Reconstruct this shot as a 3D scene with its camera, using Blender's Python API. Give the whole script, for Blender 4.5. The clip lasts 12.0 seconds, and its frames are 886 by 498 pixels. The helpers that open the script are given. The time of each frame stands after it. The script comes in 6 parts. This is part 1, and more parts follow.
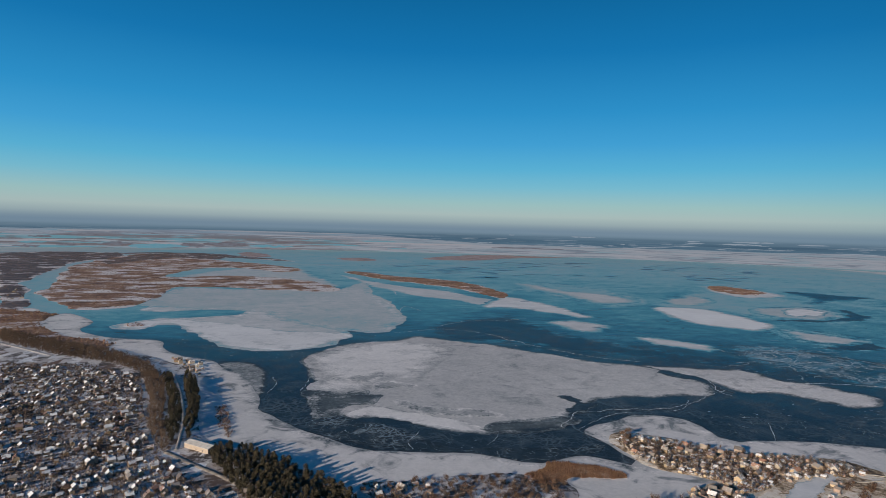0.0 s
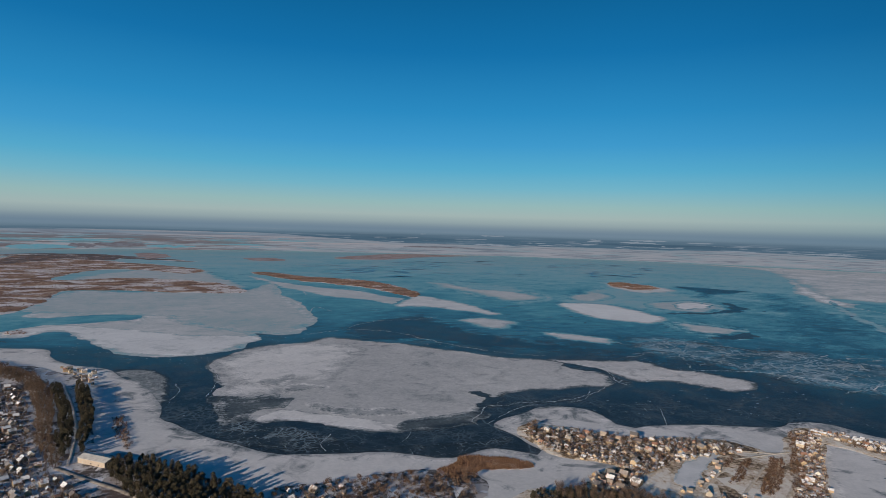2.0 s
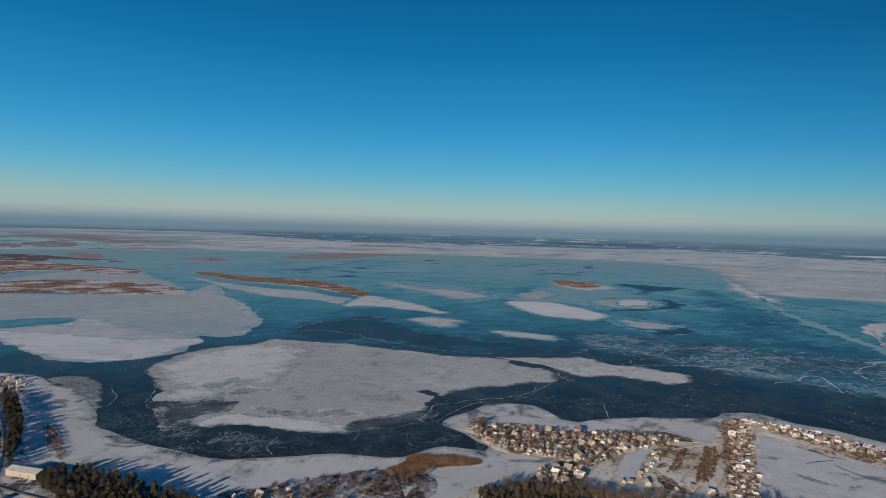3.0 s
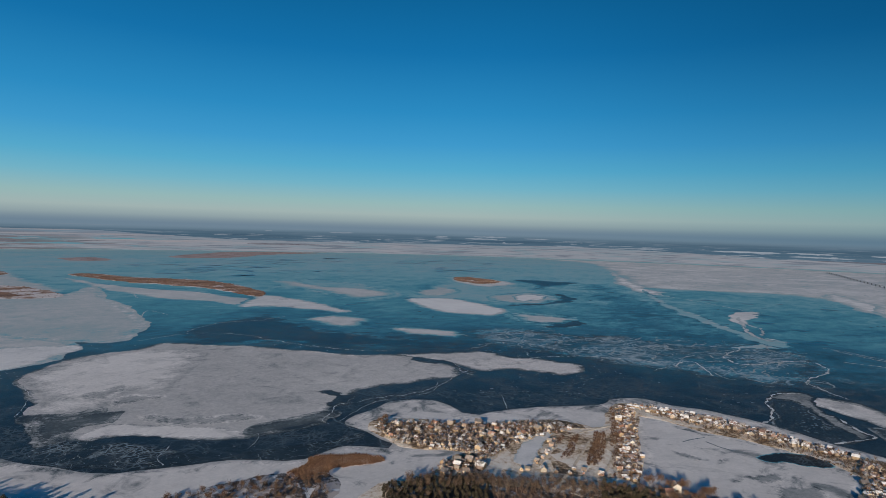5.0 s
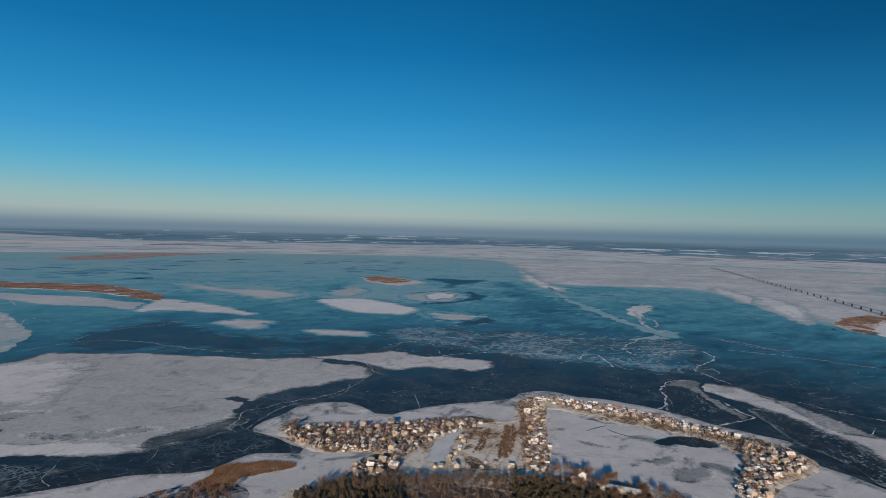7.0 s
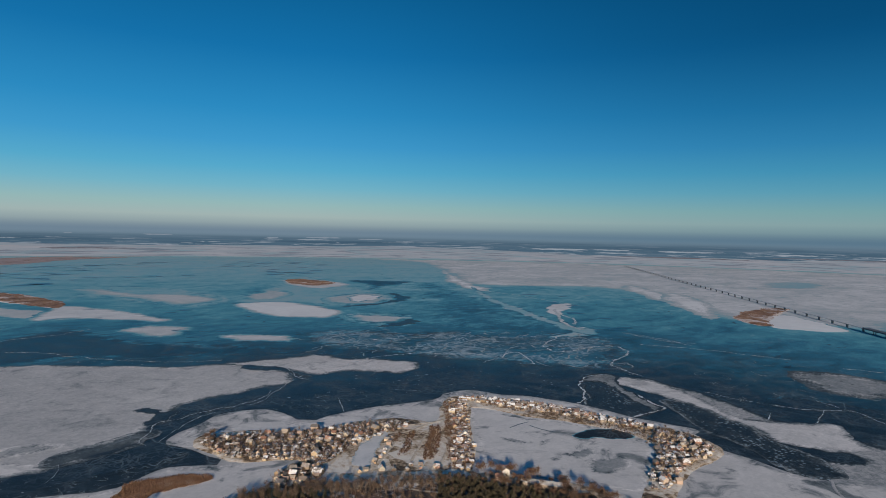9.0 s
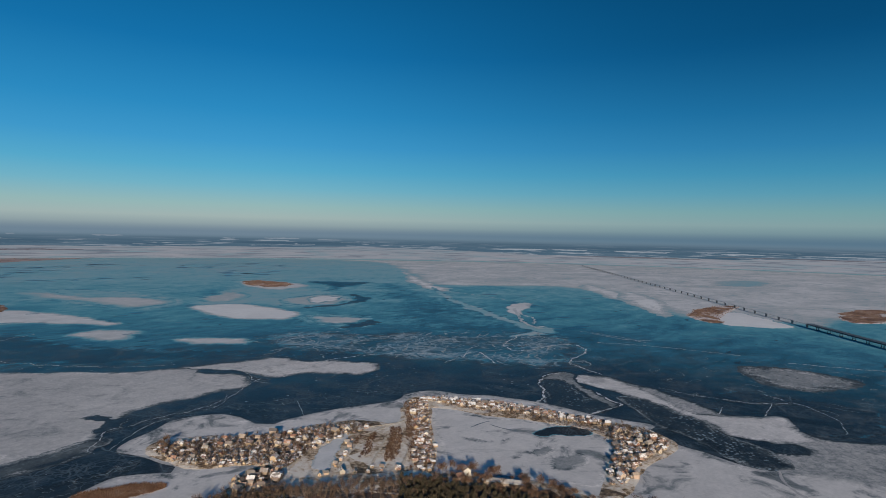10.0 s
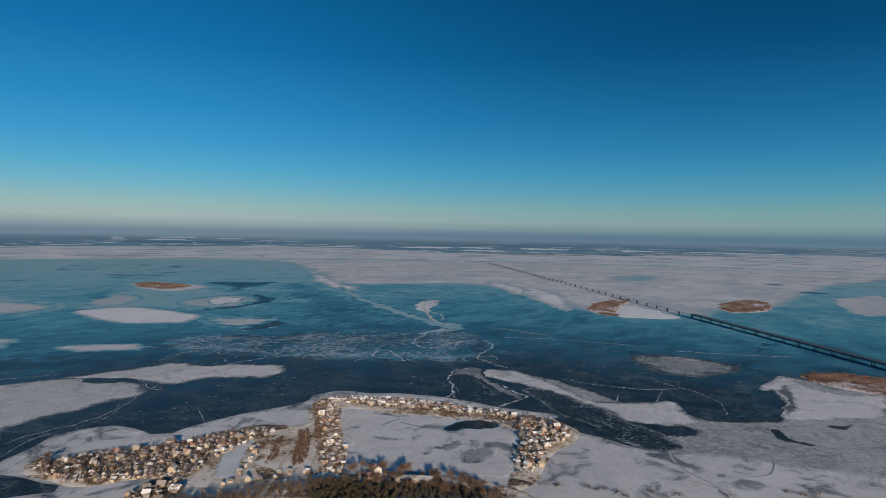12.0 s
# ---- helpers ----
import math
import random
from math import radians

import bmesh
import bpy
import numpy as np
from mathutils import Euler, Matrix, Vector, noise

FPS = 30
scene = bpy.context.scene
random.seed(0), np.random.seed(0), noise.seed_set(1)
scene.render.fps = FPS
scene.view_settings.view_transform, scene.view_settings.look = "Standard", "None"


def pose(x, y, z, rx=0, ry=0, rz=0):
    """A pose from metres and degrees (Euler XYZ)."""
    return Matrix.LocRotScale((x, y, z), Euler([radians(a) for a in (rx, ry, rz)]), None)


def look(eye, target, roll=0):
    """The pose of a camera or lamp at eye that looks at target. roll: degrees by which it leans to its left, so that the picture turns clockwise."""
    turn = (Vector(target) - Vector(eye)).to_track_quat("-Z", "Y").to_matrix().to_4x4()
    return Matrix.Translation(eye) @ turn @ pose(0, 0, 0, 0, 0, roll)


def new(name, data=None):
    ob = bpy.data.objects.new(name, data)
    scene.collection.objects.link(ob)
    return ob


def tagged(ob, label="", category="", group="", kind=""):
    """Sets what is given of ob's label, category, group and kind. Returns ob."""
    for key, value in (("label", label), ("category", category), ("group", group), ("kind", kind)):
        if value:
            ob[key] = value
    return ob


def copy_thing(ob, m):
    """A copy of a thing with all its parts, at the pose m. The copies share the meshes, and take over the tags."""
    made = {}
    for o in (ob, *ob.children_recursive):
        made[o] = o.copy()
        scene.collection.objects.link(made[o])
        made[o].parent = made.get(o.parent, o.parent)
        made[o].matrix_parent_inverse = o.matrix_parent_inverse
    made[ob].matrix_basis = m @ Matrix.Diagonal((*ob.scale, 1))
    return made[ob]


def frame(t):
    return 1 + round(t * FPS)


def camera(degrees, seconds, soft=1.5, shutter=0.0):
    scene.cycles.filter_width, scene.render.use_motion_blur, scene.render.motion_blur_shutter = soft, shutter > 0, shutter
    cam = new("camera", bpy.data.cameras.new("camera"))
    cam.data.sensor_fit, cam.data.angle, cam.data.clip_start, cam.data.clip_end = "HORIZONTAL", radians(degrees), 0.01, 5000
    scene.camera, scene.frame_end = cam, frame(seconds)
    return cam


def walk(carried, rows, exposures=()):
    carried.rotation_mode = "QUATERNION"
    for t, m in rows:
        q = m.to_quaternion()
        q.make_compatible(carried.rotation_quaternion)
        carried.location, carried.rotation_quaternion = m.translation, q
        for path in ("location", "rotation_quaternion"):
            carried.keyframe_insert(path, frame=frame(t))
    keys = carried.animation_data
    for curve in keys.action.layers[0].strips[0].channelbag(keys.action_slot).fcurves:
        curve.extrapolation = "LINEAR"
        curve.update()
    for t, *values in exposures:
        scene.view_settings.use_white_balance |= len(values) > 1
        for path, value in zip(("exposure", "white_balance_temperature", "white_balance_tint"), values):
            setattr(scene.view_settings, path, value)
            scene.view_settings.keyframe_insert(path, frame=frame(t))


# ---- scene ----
# ---- camera ----
cam = camera(73.2, 12.0, soft=0.75)
PATH = [
    (0.0, 0.0, 0.0, 200.0, 88.03, -1.55, -9.52),
    (0.5, -0.2, -1.8, 200.1, 88.00, -1.55, -11.53),
    (1.0, -0.5, -3.4, 200.3, 88.04, -1.49, -13.56),
    (1.5, -1.1, -4.7, 200.9, 88.11, -1.49, -15.69),
    (2.0, -1.8, -6.1, 201.6, 88.15, -1.56, -17.99),
    (2.5, -2.4, -7.4, 202.3, 88.16, -1.58, -20.41),
    (3.0, -3.0, -8.6, 202.7, 88.18, -1.59, -22.99),
    (5.0, -4.9, -11.5, 203.5, 88.19, -1.58, -32.41),
    (5.5, -5.3, -11.7, 203.6, 88.21, -1.53, -34.61),
    (6.0, -5.6, -11.5, 203.7, 88.24, -1.50, -36.85),
    (6.5, -5.7, -11.2, 203.8, 88.26, -1.46, -39.01),
    (7.0, -5.7, -10.8, 204.0, 88.32, -1.41, -40.98),
    (9.0, -4.6, -9.7, 204.0, 88.59, -1.19, -48.29),
    (9.5, -4.4, -9.3, 204.0, 88.65, -1.15, -50.14),
    (10.0, -4.2, -8.9, 204.0, 88.70, -1.12, -52.10),
    (10.5, -4.1, -8.4, 203.9, 88.73, -1.06, -54.22),
    (11.0, -4.1, -7.9, 203.8, 88.74, -1.00, -56.42),
    (11.5, -4.2, -7.7, 203.6, 88.73, -0.95, -58.68),
    (12.0, -4.4, -7.6, 203.4, 88.69, -0.95, -60.93),
]
walk(cam, [(t, pose(*p)) for t, *p in PATH], [(0.0, 0.09), (2.5, -0.03), (6.5, -0.02), (12.0, -0.05)])

# ---- sky and sun ----
SUN_FROM = 230.0   # compass bearing of the sun, clockwise from +y
SUN_UP = 14.0
world = bpy.data.worlds.new("winter_sky")
scene.world = world
world.use_nodes = True
wt = world.node_tree
wt.nodes.clear()
sky = wt.nodes.new("ShaderNodeTexSky")
sky.sky_type, sky.sun_disc = "NISHITA", False
sky.sun_elevation, sky.sun_rotation = radians(SUN_UP), radians(SUN_FROM)
sky.altitude, sky.air_density, sky.dust_density, sky.ozone_density = 160.0, 1.0, 0.6, 3.0
SKY_HUE = wt.nodes.new("ShaderNodeHueSaturation")
SKY_HUE.inputs["Saturation"].default_value = 1.45
wt.links.new(sky.outputs[0], SKY_HUE.inputs["Color"])
# winter haze lies low along the horizon
w_dir = wt.nodes.new("ShaderNodeTexCoord")
w_sep = wt.nodes.new("ShaderNodeSeparateXYZ")
wt.links.new(w_dir.outputs["Generated"], w_sep.inputs[0])
w_haze = wt.nodes.new("ShaderNodeValToRGB")
wt.links.new(w_sep.outputs[2], w_haze.inputs[0])
HAZE = [(0, (1.75, 2.65, 3.6)), (0.005, (2.15, 3.05, 3.85)), (0.012, (3.2, 4.2, 4.6)), (0.024, (4.25, 5.4, 5.4)), (0.042, (3.55, 5.65, 5.75)), (0.071, (1.95, 5.3, 6.85)), (0.1, (1.06, 4.72, 7.25)), (0.14, (0.56, 3.8, 7.2)), (0.19, (0.28, 3.04, 6.4)), (0.28, (0.09, 1.95, 4.8)), (0.37, (0.05, 1.37, 3.5)), (0.75, (0.04, 0.60, 1.8))]
while len(w_haze.color_ramp.elements) < len(HAZE):
    w_haze.color_ramp.elements.new(0.5)
for k, (p, c) in enumerate(HAZE):
    w_haze.color_ramp.elements[k].position, w_haze.color_ramp.elements[k].color = p, (*c, 1)
w_mix = wt.nodes.new("ShaderNodeMix")
w_mix.data_type = "RGBA"
w_mix.inputs[0].default_value = 0.95
wt.links.new(SKY_HUE.outputs[0], w_mix.inputs[6])
wt.links.new(w_haze.outputs[0], w_mix.inputs[7])
# the clear sky is deepest towards the east
w_dot = wt.nodes.new("ShaderNodeVectorMath")
w_dot.operation = "DOT_PRODUCT"
wt.links.new(w_dir.outputs["Generated"], w_dot.inputs[0])
w_dot.inputs[1].default_value = (math.sin(radians(110)), math.cos(radians(110)), 0)
w_deep = wt.nodes.new("ShaderNodeMapRange")
w_deep.interpolation_type = "SMOOTHSTEP"
wt.links.new(w_dot.outputs["Value"], w_deep.inputs[0])
for k, x in zip((1, 2, 3, 4), (0.2, 1.05, 0.0, 1.0)):
    w_deep.inputs[k].default_value = x
w_high = wt.nodes.new("ShaderNodeMapRange")
wt.links.new(w_sep.outputs[2], w_high.inputs[0])
for k, x in zip((1, 2, 3, 4), (0.0, 0.3, -0.016, -0.050)):
    w_high.inputs[k].default_value = x
w_power = wt.nodes.new("ShaderNodeMath")
w_power.operation = "MULTIPLY_ADD"
wt.links.new(w_deep.outputs[0], w_power.inputs[0])
wt.links.new(w_high.outputs[0], w_power.inputs[1])
w_power.inputs[2].default_value = 0.085
bg = wt.nodes.new("ShaderNodeBackground")
wt.links.new(w_power.outputs[0], bg.inputs["Strength"])
w_tint = wt.nodes.new("ShaderNodeMix")
w_tint.data_type, w_tint.blend_type = "RGBA", "MULTIPLY"
wt.links.new(w_deep.outputs[0], w_tint.inputs[0])
wt.links.new(w_mix.outputs[2], w_tint.inputs[6])
w_tint.inputs[7].default_value = (0.80, 0.99, 1.06, 1)
wt.links.new(w_tint.outputs[2], bg.inputs["Color"])
w_out = wt.nodes.new("ShaderNodeOutputWorld")
wt.links.new(bg.outputs[0], w_out.inputs["Surface"])

sun = new("sun", bpy.data.lights.new("sun", "SUN"))
sun.data.energy, sun.data.angle, sun.data.color = 5.0, radians(0.6), (1.0, 0.88, 0.745)
a, e = radians(SUN_FROM), radians(SUN_UP)
sun.matrix_world = look((400 * math.sin(a) * math.cos(e), 400 * math.cos(a) * math.cos(e), 400 * math.sin(e)), (0, 0, 0))


# ---- material tools ----
def plug(nt, sock, v):
    if isinstance(v, bpy.types.NodeSocket):
        nt.links.new(v, sock)
    elif isinstance(v, tuple) and len(v) == 3 and sock.type == "RGBA":
        sock.default_value = (*v, 1)
    else:
        sock.default_value = v


def calc(nt, op, p, q=0.0, r=None, clamp=False):
    n = nt.nodes.new("ShaderNodeMath")
    n.operation, n.use_clamp = op, clamp
    plug(nt, n.inputs[0], p)
    plug(nt, n.inputs[1], q)
    if r is not None:
        plug(nt, n.inputs[2], r)
    return n.outputs[0]


def spot(nt, sx=1.0, sy=1.0, sz=1.0):
    g = nt.nodes.new("ShaderNodeNewGeometry")
    n = nt.nodes.new("ShaderNodeVectorMath")
    n.operation = "MULTIPLY"
    nt.links.new(g.outputs["Position"], n.inputs[0])
    n.inputs[1].default_value = (sx, sy, sz)
    return n.outputs[0]


def grain(nt, vec, scale, detail=5.0, rough=0.6, warp=0.0):
    n = nt.nodes.new("ShaderNodeTexNoise")
    plug(nt, n.inputs["Vector"], vec)
    n.inputs["Scale"].default_value, n.inputs["Detail"].default_value = scale, detail
    n.inputs["Roughness"].default_value, n.inputs["Distortion"].default_value = rough, warp
    return n.outputs[0]


def seams(nt, vec, scale):
    n = nt.nodes.new("ShaderNodeTexVoronoi")
    n.feature = "DISTANCE_TO_EDGE"
    plug(nt, n.inputs["Vector"], vec)
    n.inputs["Scale"].default_value = scale
    return n.outputs["Distance"]


def shift(nt, vec, scale, amount):
    """vec moved about by a noise, so that lines wander."""
    n = nt.nodes.new("ShaderNodeTexNoise")
    plug(nt, n.inputs["Vector"], vec)
    n.inputs["Scale"].default_value, n.inputs["Detail"].default_value = scale, 4.0
    m = nt.nodes.new("ShaderNodeVectorMath")
    m.operation = "MULTIPLY_ADD"
    nt.links.new(n.outputs["Color"], m.inputs[0])
    m.inputs[1].default_value = (amount, amount, amount)
    plug(nt, m.inputs[2], vec)
    return m.outputs[0]


def span(nt, v, lo, hi, a0=0.0, a1=1.0):
    n = nt.nodes.new("ShaderNodeMapRange")
    n.interpolation_type = "SMOOTHSTEP"
    plug(nt, n.inputs[0], v)
    for k, x in zip((1, 2, 3, 4), (lo, hi, a0, a1)):
        n.inputs[k].default_value = x
    return n.outputs[0]


def ramp(nt, fac, *stops):
    n = nt.nodes.new("ShaderNodeValToRGB")
    plug(nt, n.inputs[0], fac)
    e = n.color_ramp.elements
    while len(e) < len(stops):
        e.new(0.5)
    for k, (p, c) in enumerate(stops):
        e[k].position, e[k].color = p, (*c, 1)
    return n.outputs[0]


def blend(nt, fac, p, q):
    n = nt.nodes.new("ShaderNodeMix")
    n.data_type = "RGBA"
    plug(nt, n.inputs[0], fac)
    plug(nt, n.inputs[6], p)
    plug(nt, n.inputs[7], q)
    return n.outputs[2]


def any_random(nt):
    return nt.nodes.new("ShaderNodeObjectInfo").outputs["Random"]


def island_random(nt):
    return nt.nodes.new("ShaderNodeNewGeometry").outputs["Random Per Island"]


def material(name, build, ior=1.45):
    m = bpy.data.materials.new(name)
    m.use_nodes = True
    nt = m.node_tree
    nt.nodes.clear()
    out = nt.nodes.new("ShaderNodeOutputMaterial")
    b = nt.nodes.new("ShaderNodeBsdfPrincipled")
    nt.links.new(b.outputs[0], out.inputs[0])
    colour, rough, bump, depth = build(nt)
    plug(nt, b.inputs["Base Color"], colour)
    plug(nt, b.inputs["Roughness"], rough)
    b.inputs["IOR"].default_value = ior
    b.inputs["Specular IOR Level"].default_value = 0.5 if ior > 1.4 else 0.12
    if bump is not None:
        n = nt.nodes.new("ShaderNodeBump")
        n.inputs["Distance"].default_value = depth
        plug(nt, n.inputs["Height"], bump)
        nt.links.new(n.outputs[0], b.inputs["Normal"])
    return m


# the lake's teal stops carry some reflected sky as base colour
PALETTES = {
    "lake": [(0.0, (0.020, 0.019, 0.018)), (0.12, (0.019, 0.031, 0.043)), (0.21, (0.026, 0.085, 0.120)), (0.30, (0.045, 0.185, 0.265)), (0.38, (0.095, 0.32, 0.39)), (0.46, (0.22, 0.43, 0.475)),
             (0.54, (0.30, 0.435, 0.465)), (0.62, (0.40, 0.455, 0.46)), (0.72, (0.53, 0.53, 0.52)), (0.84, (0.70, 0.68, 0.66)), (1.0, (0.83, 0.81, 0.78))],
    "grey": [(0.0, (0.020, 0.019, 0.018)), (0.2, (0.026, 0.034, 0.040)), (0.36, (0.09, 0.11, 0.12)), (0.50, (0.24, 0.26, 0.262)), (0.62, (0.425, 0.415, 0.405)), (0.74, (0.575, 0.55, 0.525)),
             (0.85, (0.71, 0.67, 0.635)), (1.0, (0.84, 0.795, 0.75))],
}


def ice_nodes(nt, palette="lake", crackle=0.26, plates=0.0, blots=0.0, grit=0.0, specks=0.0, fields=0.26):
    """Ice under more or less snow. cover: 0 clear and black, 0.35 teal, 1 deep snow."""
    p = spot(nt)
    at = nt.nodes.new("ShaderNodeAttribute")
    at.attribute_name = "cover"
    ed = nt.nodes.new("ShaderNodeAttribute")
    ed.attribute_name = "edge"
    c = at.outputs["Fac"]
    broad = calc(nt, "SUBTRACT", grain(nt, spot(nt, 0.8, 1.0, 1.0), 0.0045, 5, 0.6, 1.0), 0.5)
    mid = calc(nt, "SUBTRACT", grain(nt, p, 0.035, 7, 0.68, 0.5), 0.5)
    fine = calc(nt, "SUBTRACT", grain(nt, p, 0.3, 5, 0.65), 0.5)
    k = calc(nt, "MULTIPLY_ADD", broad, fields, c)
    k = calc(nt, "MULTIPLY_ADD", calc(nt, "MULTIPLY", mid, span(nt, c, 0.3, 0.6, 0.13, 0.24)), 1.0, k)
    k = calc(nt, "MULTIPLY_ADD", fine, 0.12, k)
    # drifted frost in long soft patches where the ice is teal
    teal = calc(nt, "MULTIPLY", span(nt, c, 0.12, 0.22), span(nt, c, 0.48, 0.6, 1.0, 0.0))
    drift = calc(nt, "SUBTRACT", grain(nt, spot(nt, 0.6, 1.0, 1.0), 0.014, 7, 0.66, 1.4), 0.5)
    k = calc(nt, "MULTIPLY_ADD", calc(nt, "MULTIPLY", drift, calc(nt, "MULTIPLY_ADD", ed.outputs["Fac"], 3.0, teal)), 0.26, k)
    # short dark leads, frozen over clear
    gap = span(nt, grain(nt, spot(nt, 0.5, 1.0, 1.0), 0.03, 4, 0.6, 0.8), 0.655, 0.70)
    k = calc(nt, "MULTIPLY_ADD", calc(nt, "MULTIPLY", gap, teal), -0.16, k)
    k = calc(nt, "MULTIPLY_ADD", calc(nt, "MULTIPLY", calc(nt, "ADD", mid, calc(nt, "MULTIPLY", fine, 0.7)), ed.outputs["Fac"]), 1.2, k)
    dark = span(nt, c, 0.10, 0.24, 1.0, 0.0)
    # long wind streaks of frost, thin veils over the clear ice
    veil = calc(nt, "MULTIPLY", span(nt, grain(nt, spot(nt, 1.0, 0.45, 1.0), 0.022, 7, 0.72, 1.2), 0.50, 0.76), dark)
    frost = calc(nt, "MULTIPLY", veil, 0.17)
    if crackle:
        near = shift(nt, p, 0.06, 14.0)
        net = calc(nt, "MAXIMUM", span(nt, seams(nt, near, 0.045), 0.0, 0.05, 1.0, 0.0), span(nt, seams(nt, near, 0.13), 0.0, 0.11, 0.8, 0.0))
        net = calc(nt, "MULTIPLY", net, span(nt, grain(nt, p, 0.020, 5, 0.65, 0.6), 0.43, 0.60))
        frost = calc(nt, "MULTIPLY_ADD", calc(nt, "MULTIPLY", net, span(nt, c, 0.14, 0.42, 1.0, 0.0)), crackle, frost)
    if specks:
        dot = nt.nodes.new("ShaderNodeTexVoronoi")
        plug(nt, dot.inputs["Vector"], p)
        dot.inputs["Scale"].default_value = 0.22
        bit = calc(nt, "MULTIPLY", span(nt, dot.outputs["Distance"], 0.22, 0.42, 1.0, 0.0), span(nt, grain(nt, p, 0.03, 4, 0.6), 0.40, 0.60))
        frost = calc(nt, "MULTIPLY_ADD", bit, specks, frost)
    if blots:
        blot = span(nt, grain(nt, p, 0.022, 6, 0.64, 0.9), 0.52, 0.66)
        k = calc(nt, "MULTIPLY_ADD", calc(nt, "MULTIPLY", blot, span(nt, c, 0.45, 0.8)), -blots, k)
    if grit:
        k = calc(nt, "MULTIPLY_ADD", calc(nt, "SUBTRACT", grain(nt, p, 0.15, 8, 0.8, 0.8), 0.5), grit, k)
    # a few long healed cracks
    line = span(nt, seams(nt, shift(nt, p, 0.02, 45.0), 0.0075), 0.0, 0.010, 1.0, 0.0)
    line = calc(nt, "MULTIPLY", line, span(nt, grain(nt, p, 0.006, 3), 0.50, 0.60))
    frost = calc(nt, "MULTIPLY_ADD", calc(nt, "MULTIPLY", line, span(nt, c, 0.42, 0.58, 1.0, 0.0)), 0.30, frost)
    if plates:
        q = shift(nt, p, 0.02, 55.0)
        wide = span(nt, grain(nt, p, 0.02, 4), 0.3, 0.7, 0.015, 0.075)
        rim = calc(nt, "SUBTRACT", 1.0, calc(nt, "DIVIDE", seams(nt, q, 0.019), wide), clamp=True)
        sub = span(nt, seams(nt, shift(nt, p, 0.05, 20.0), 0.06), 0.0, 0.11, 0.85, 0.0)
        rim = calc(nt, "MAXIMUM", rim, calc(nt, "MULTIPLY", sub, span(nt, grain(nt, p, 0.012, 5), 0.42, 0.56)))
        sheet = span(nt, grain(nt, p, 0.016, 8, 0.72, 1.2), 0.44, 0.66, 0.0, 0.75)
        fill = nt.nodes.new("ShaderNodeAttribute")
        fill.attribute_name = "fill"
        belt = calc(nt, "MULTIPLY", calc(nt, "MAXIMUM", rim, sheet), span(nt, grain(nt, p, 0.006, 5, 0.65), 0.36, 0.50))
        frost = calc(nt, "MULTIPLY_ADD", calc(nt, "MULTIPLY", belt, fill.outputs["Fac"]), plates, frost)
    colour = blend(nt, calc(nt, "MINIMUM", frost, 0.9), ramp(nt, k, *PALETTES[palette]), (0.37, 0.46, 0.50))
    rough = span(nt, calc(nt, "ADD", k, frost), 0.10, 0.5, 0.34, 0.85)
    return colour, rough, calc(nt, "ADD", mid, fine), 0.16


def land_nodes(nt, bare=0.0, grey=False):
    """Thin snow over sand, soil and dry grass, in garden plots and patches."""
    p = spot(nt)
    broad, mid, fine = grain(nt, p, 0.03, 5), grain(nt, p, 0.22, 6, 0.7), grain(nt, p, 1.6, 3)
    plot = nt.nodes.new("ShaderNodeTexVoronoi")
    plug(nt, plot.inputs["Vector"], shift(nt, spot(nt, 1.0, 0.55, 1.0), 0.05, 6.0))
    plot.inputs["Scale"].default_value = 0.075
    tone = nt.nodes.new("ShaderNodeSeparateColor")
    nt.links.new(plot.outputs["Color"], tone.inputs[0])
    k = calc(nt, "MULTIPLY_ADD", calc(nt, "SUBTRACT", mid, 0.5), 1.0, broad)
    k = calc(nt, "MULTIPLY_ADD", calc(nt, "SUBTRACT", fine, 0.5), 0.4, k)
    k = calc(nt, "MULTIPLY_ADD", calc(nt, "SUBTRACT", tone.outputs[0], 0.5), 0.30, k)
    k = calc(nt, "SUBTRACT", k, bare)
    colour = ramp(nt, k, (0.28, (0.060, 0.038, 0.024)), (0.42, (0.27, 0.18, 0.10)), (0.52, (0.60, 0.46, 0.32)), (0.72, (0.80, 0.72, 0.62)))
    if grey:
        brown = ramp(nt, tone.outputs[1], (0.0, (0.045, 0.038, 0.034)), (0.6, (0.10, 0.075, 0.06)), (1.0, (0.17, 0.095, 0.065)))
        colour = blend(nt, span(nt, k, 0.40, 0.62), brown, ramp(nt, tone.outputs[2], (0.0, (0.42, 0.37, 0.34)), (1.0, (0.74, 0.72, 0.71))))
    return colour, 0.9, calc(nt, "ADD", mid, fine), 0.3


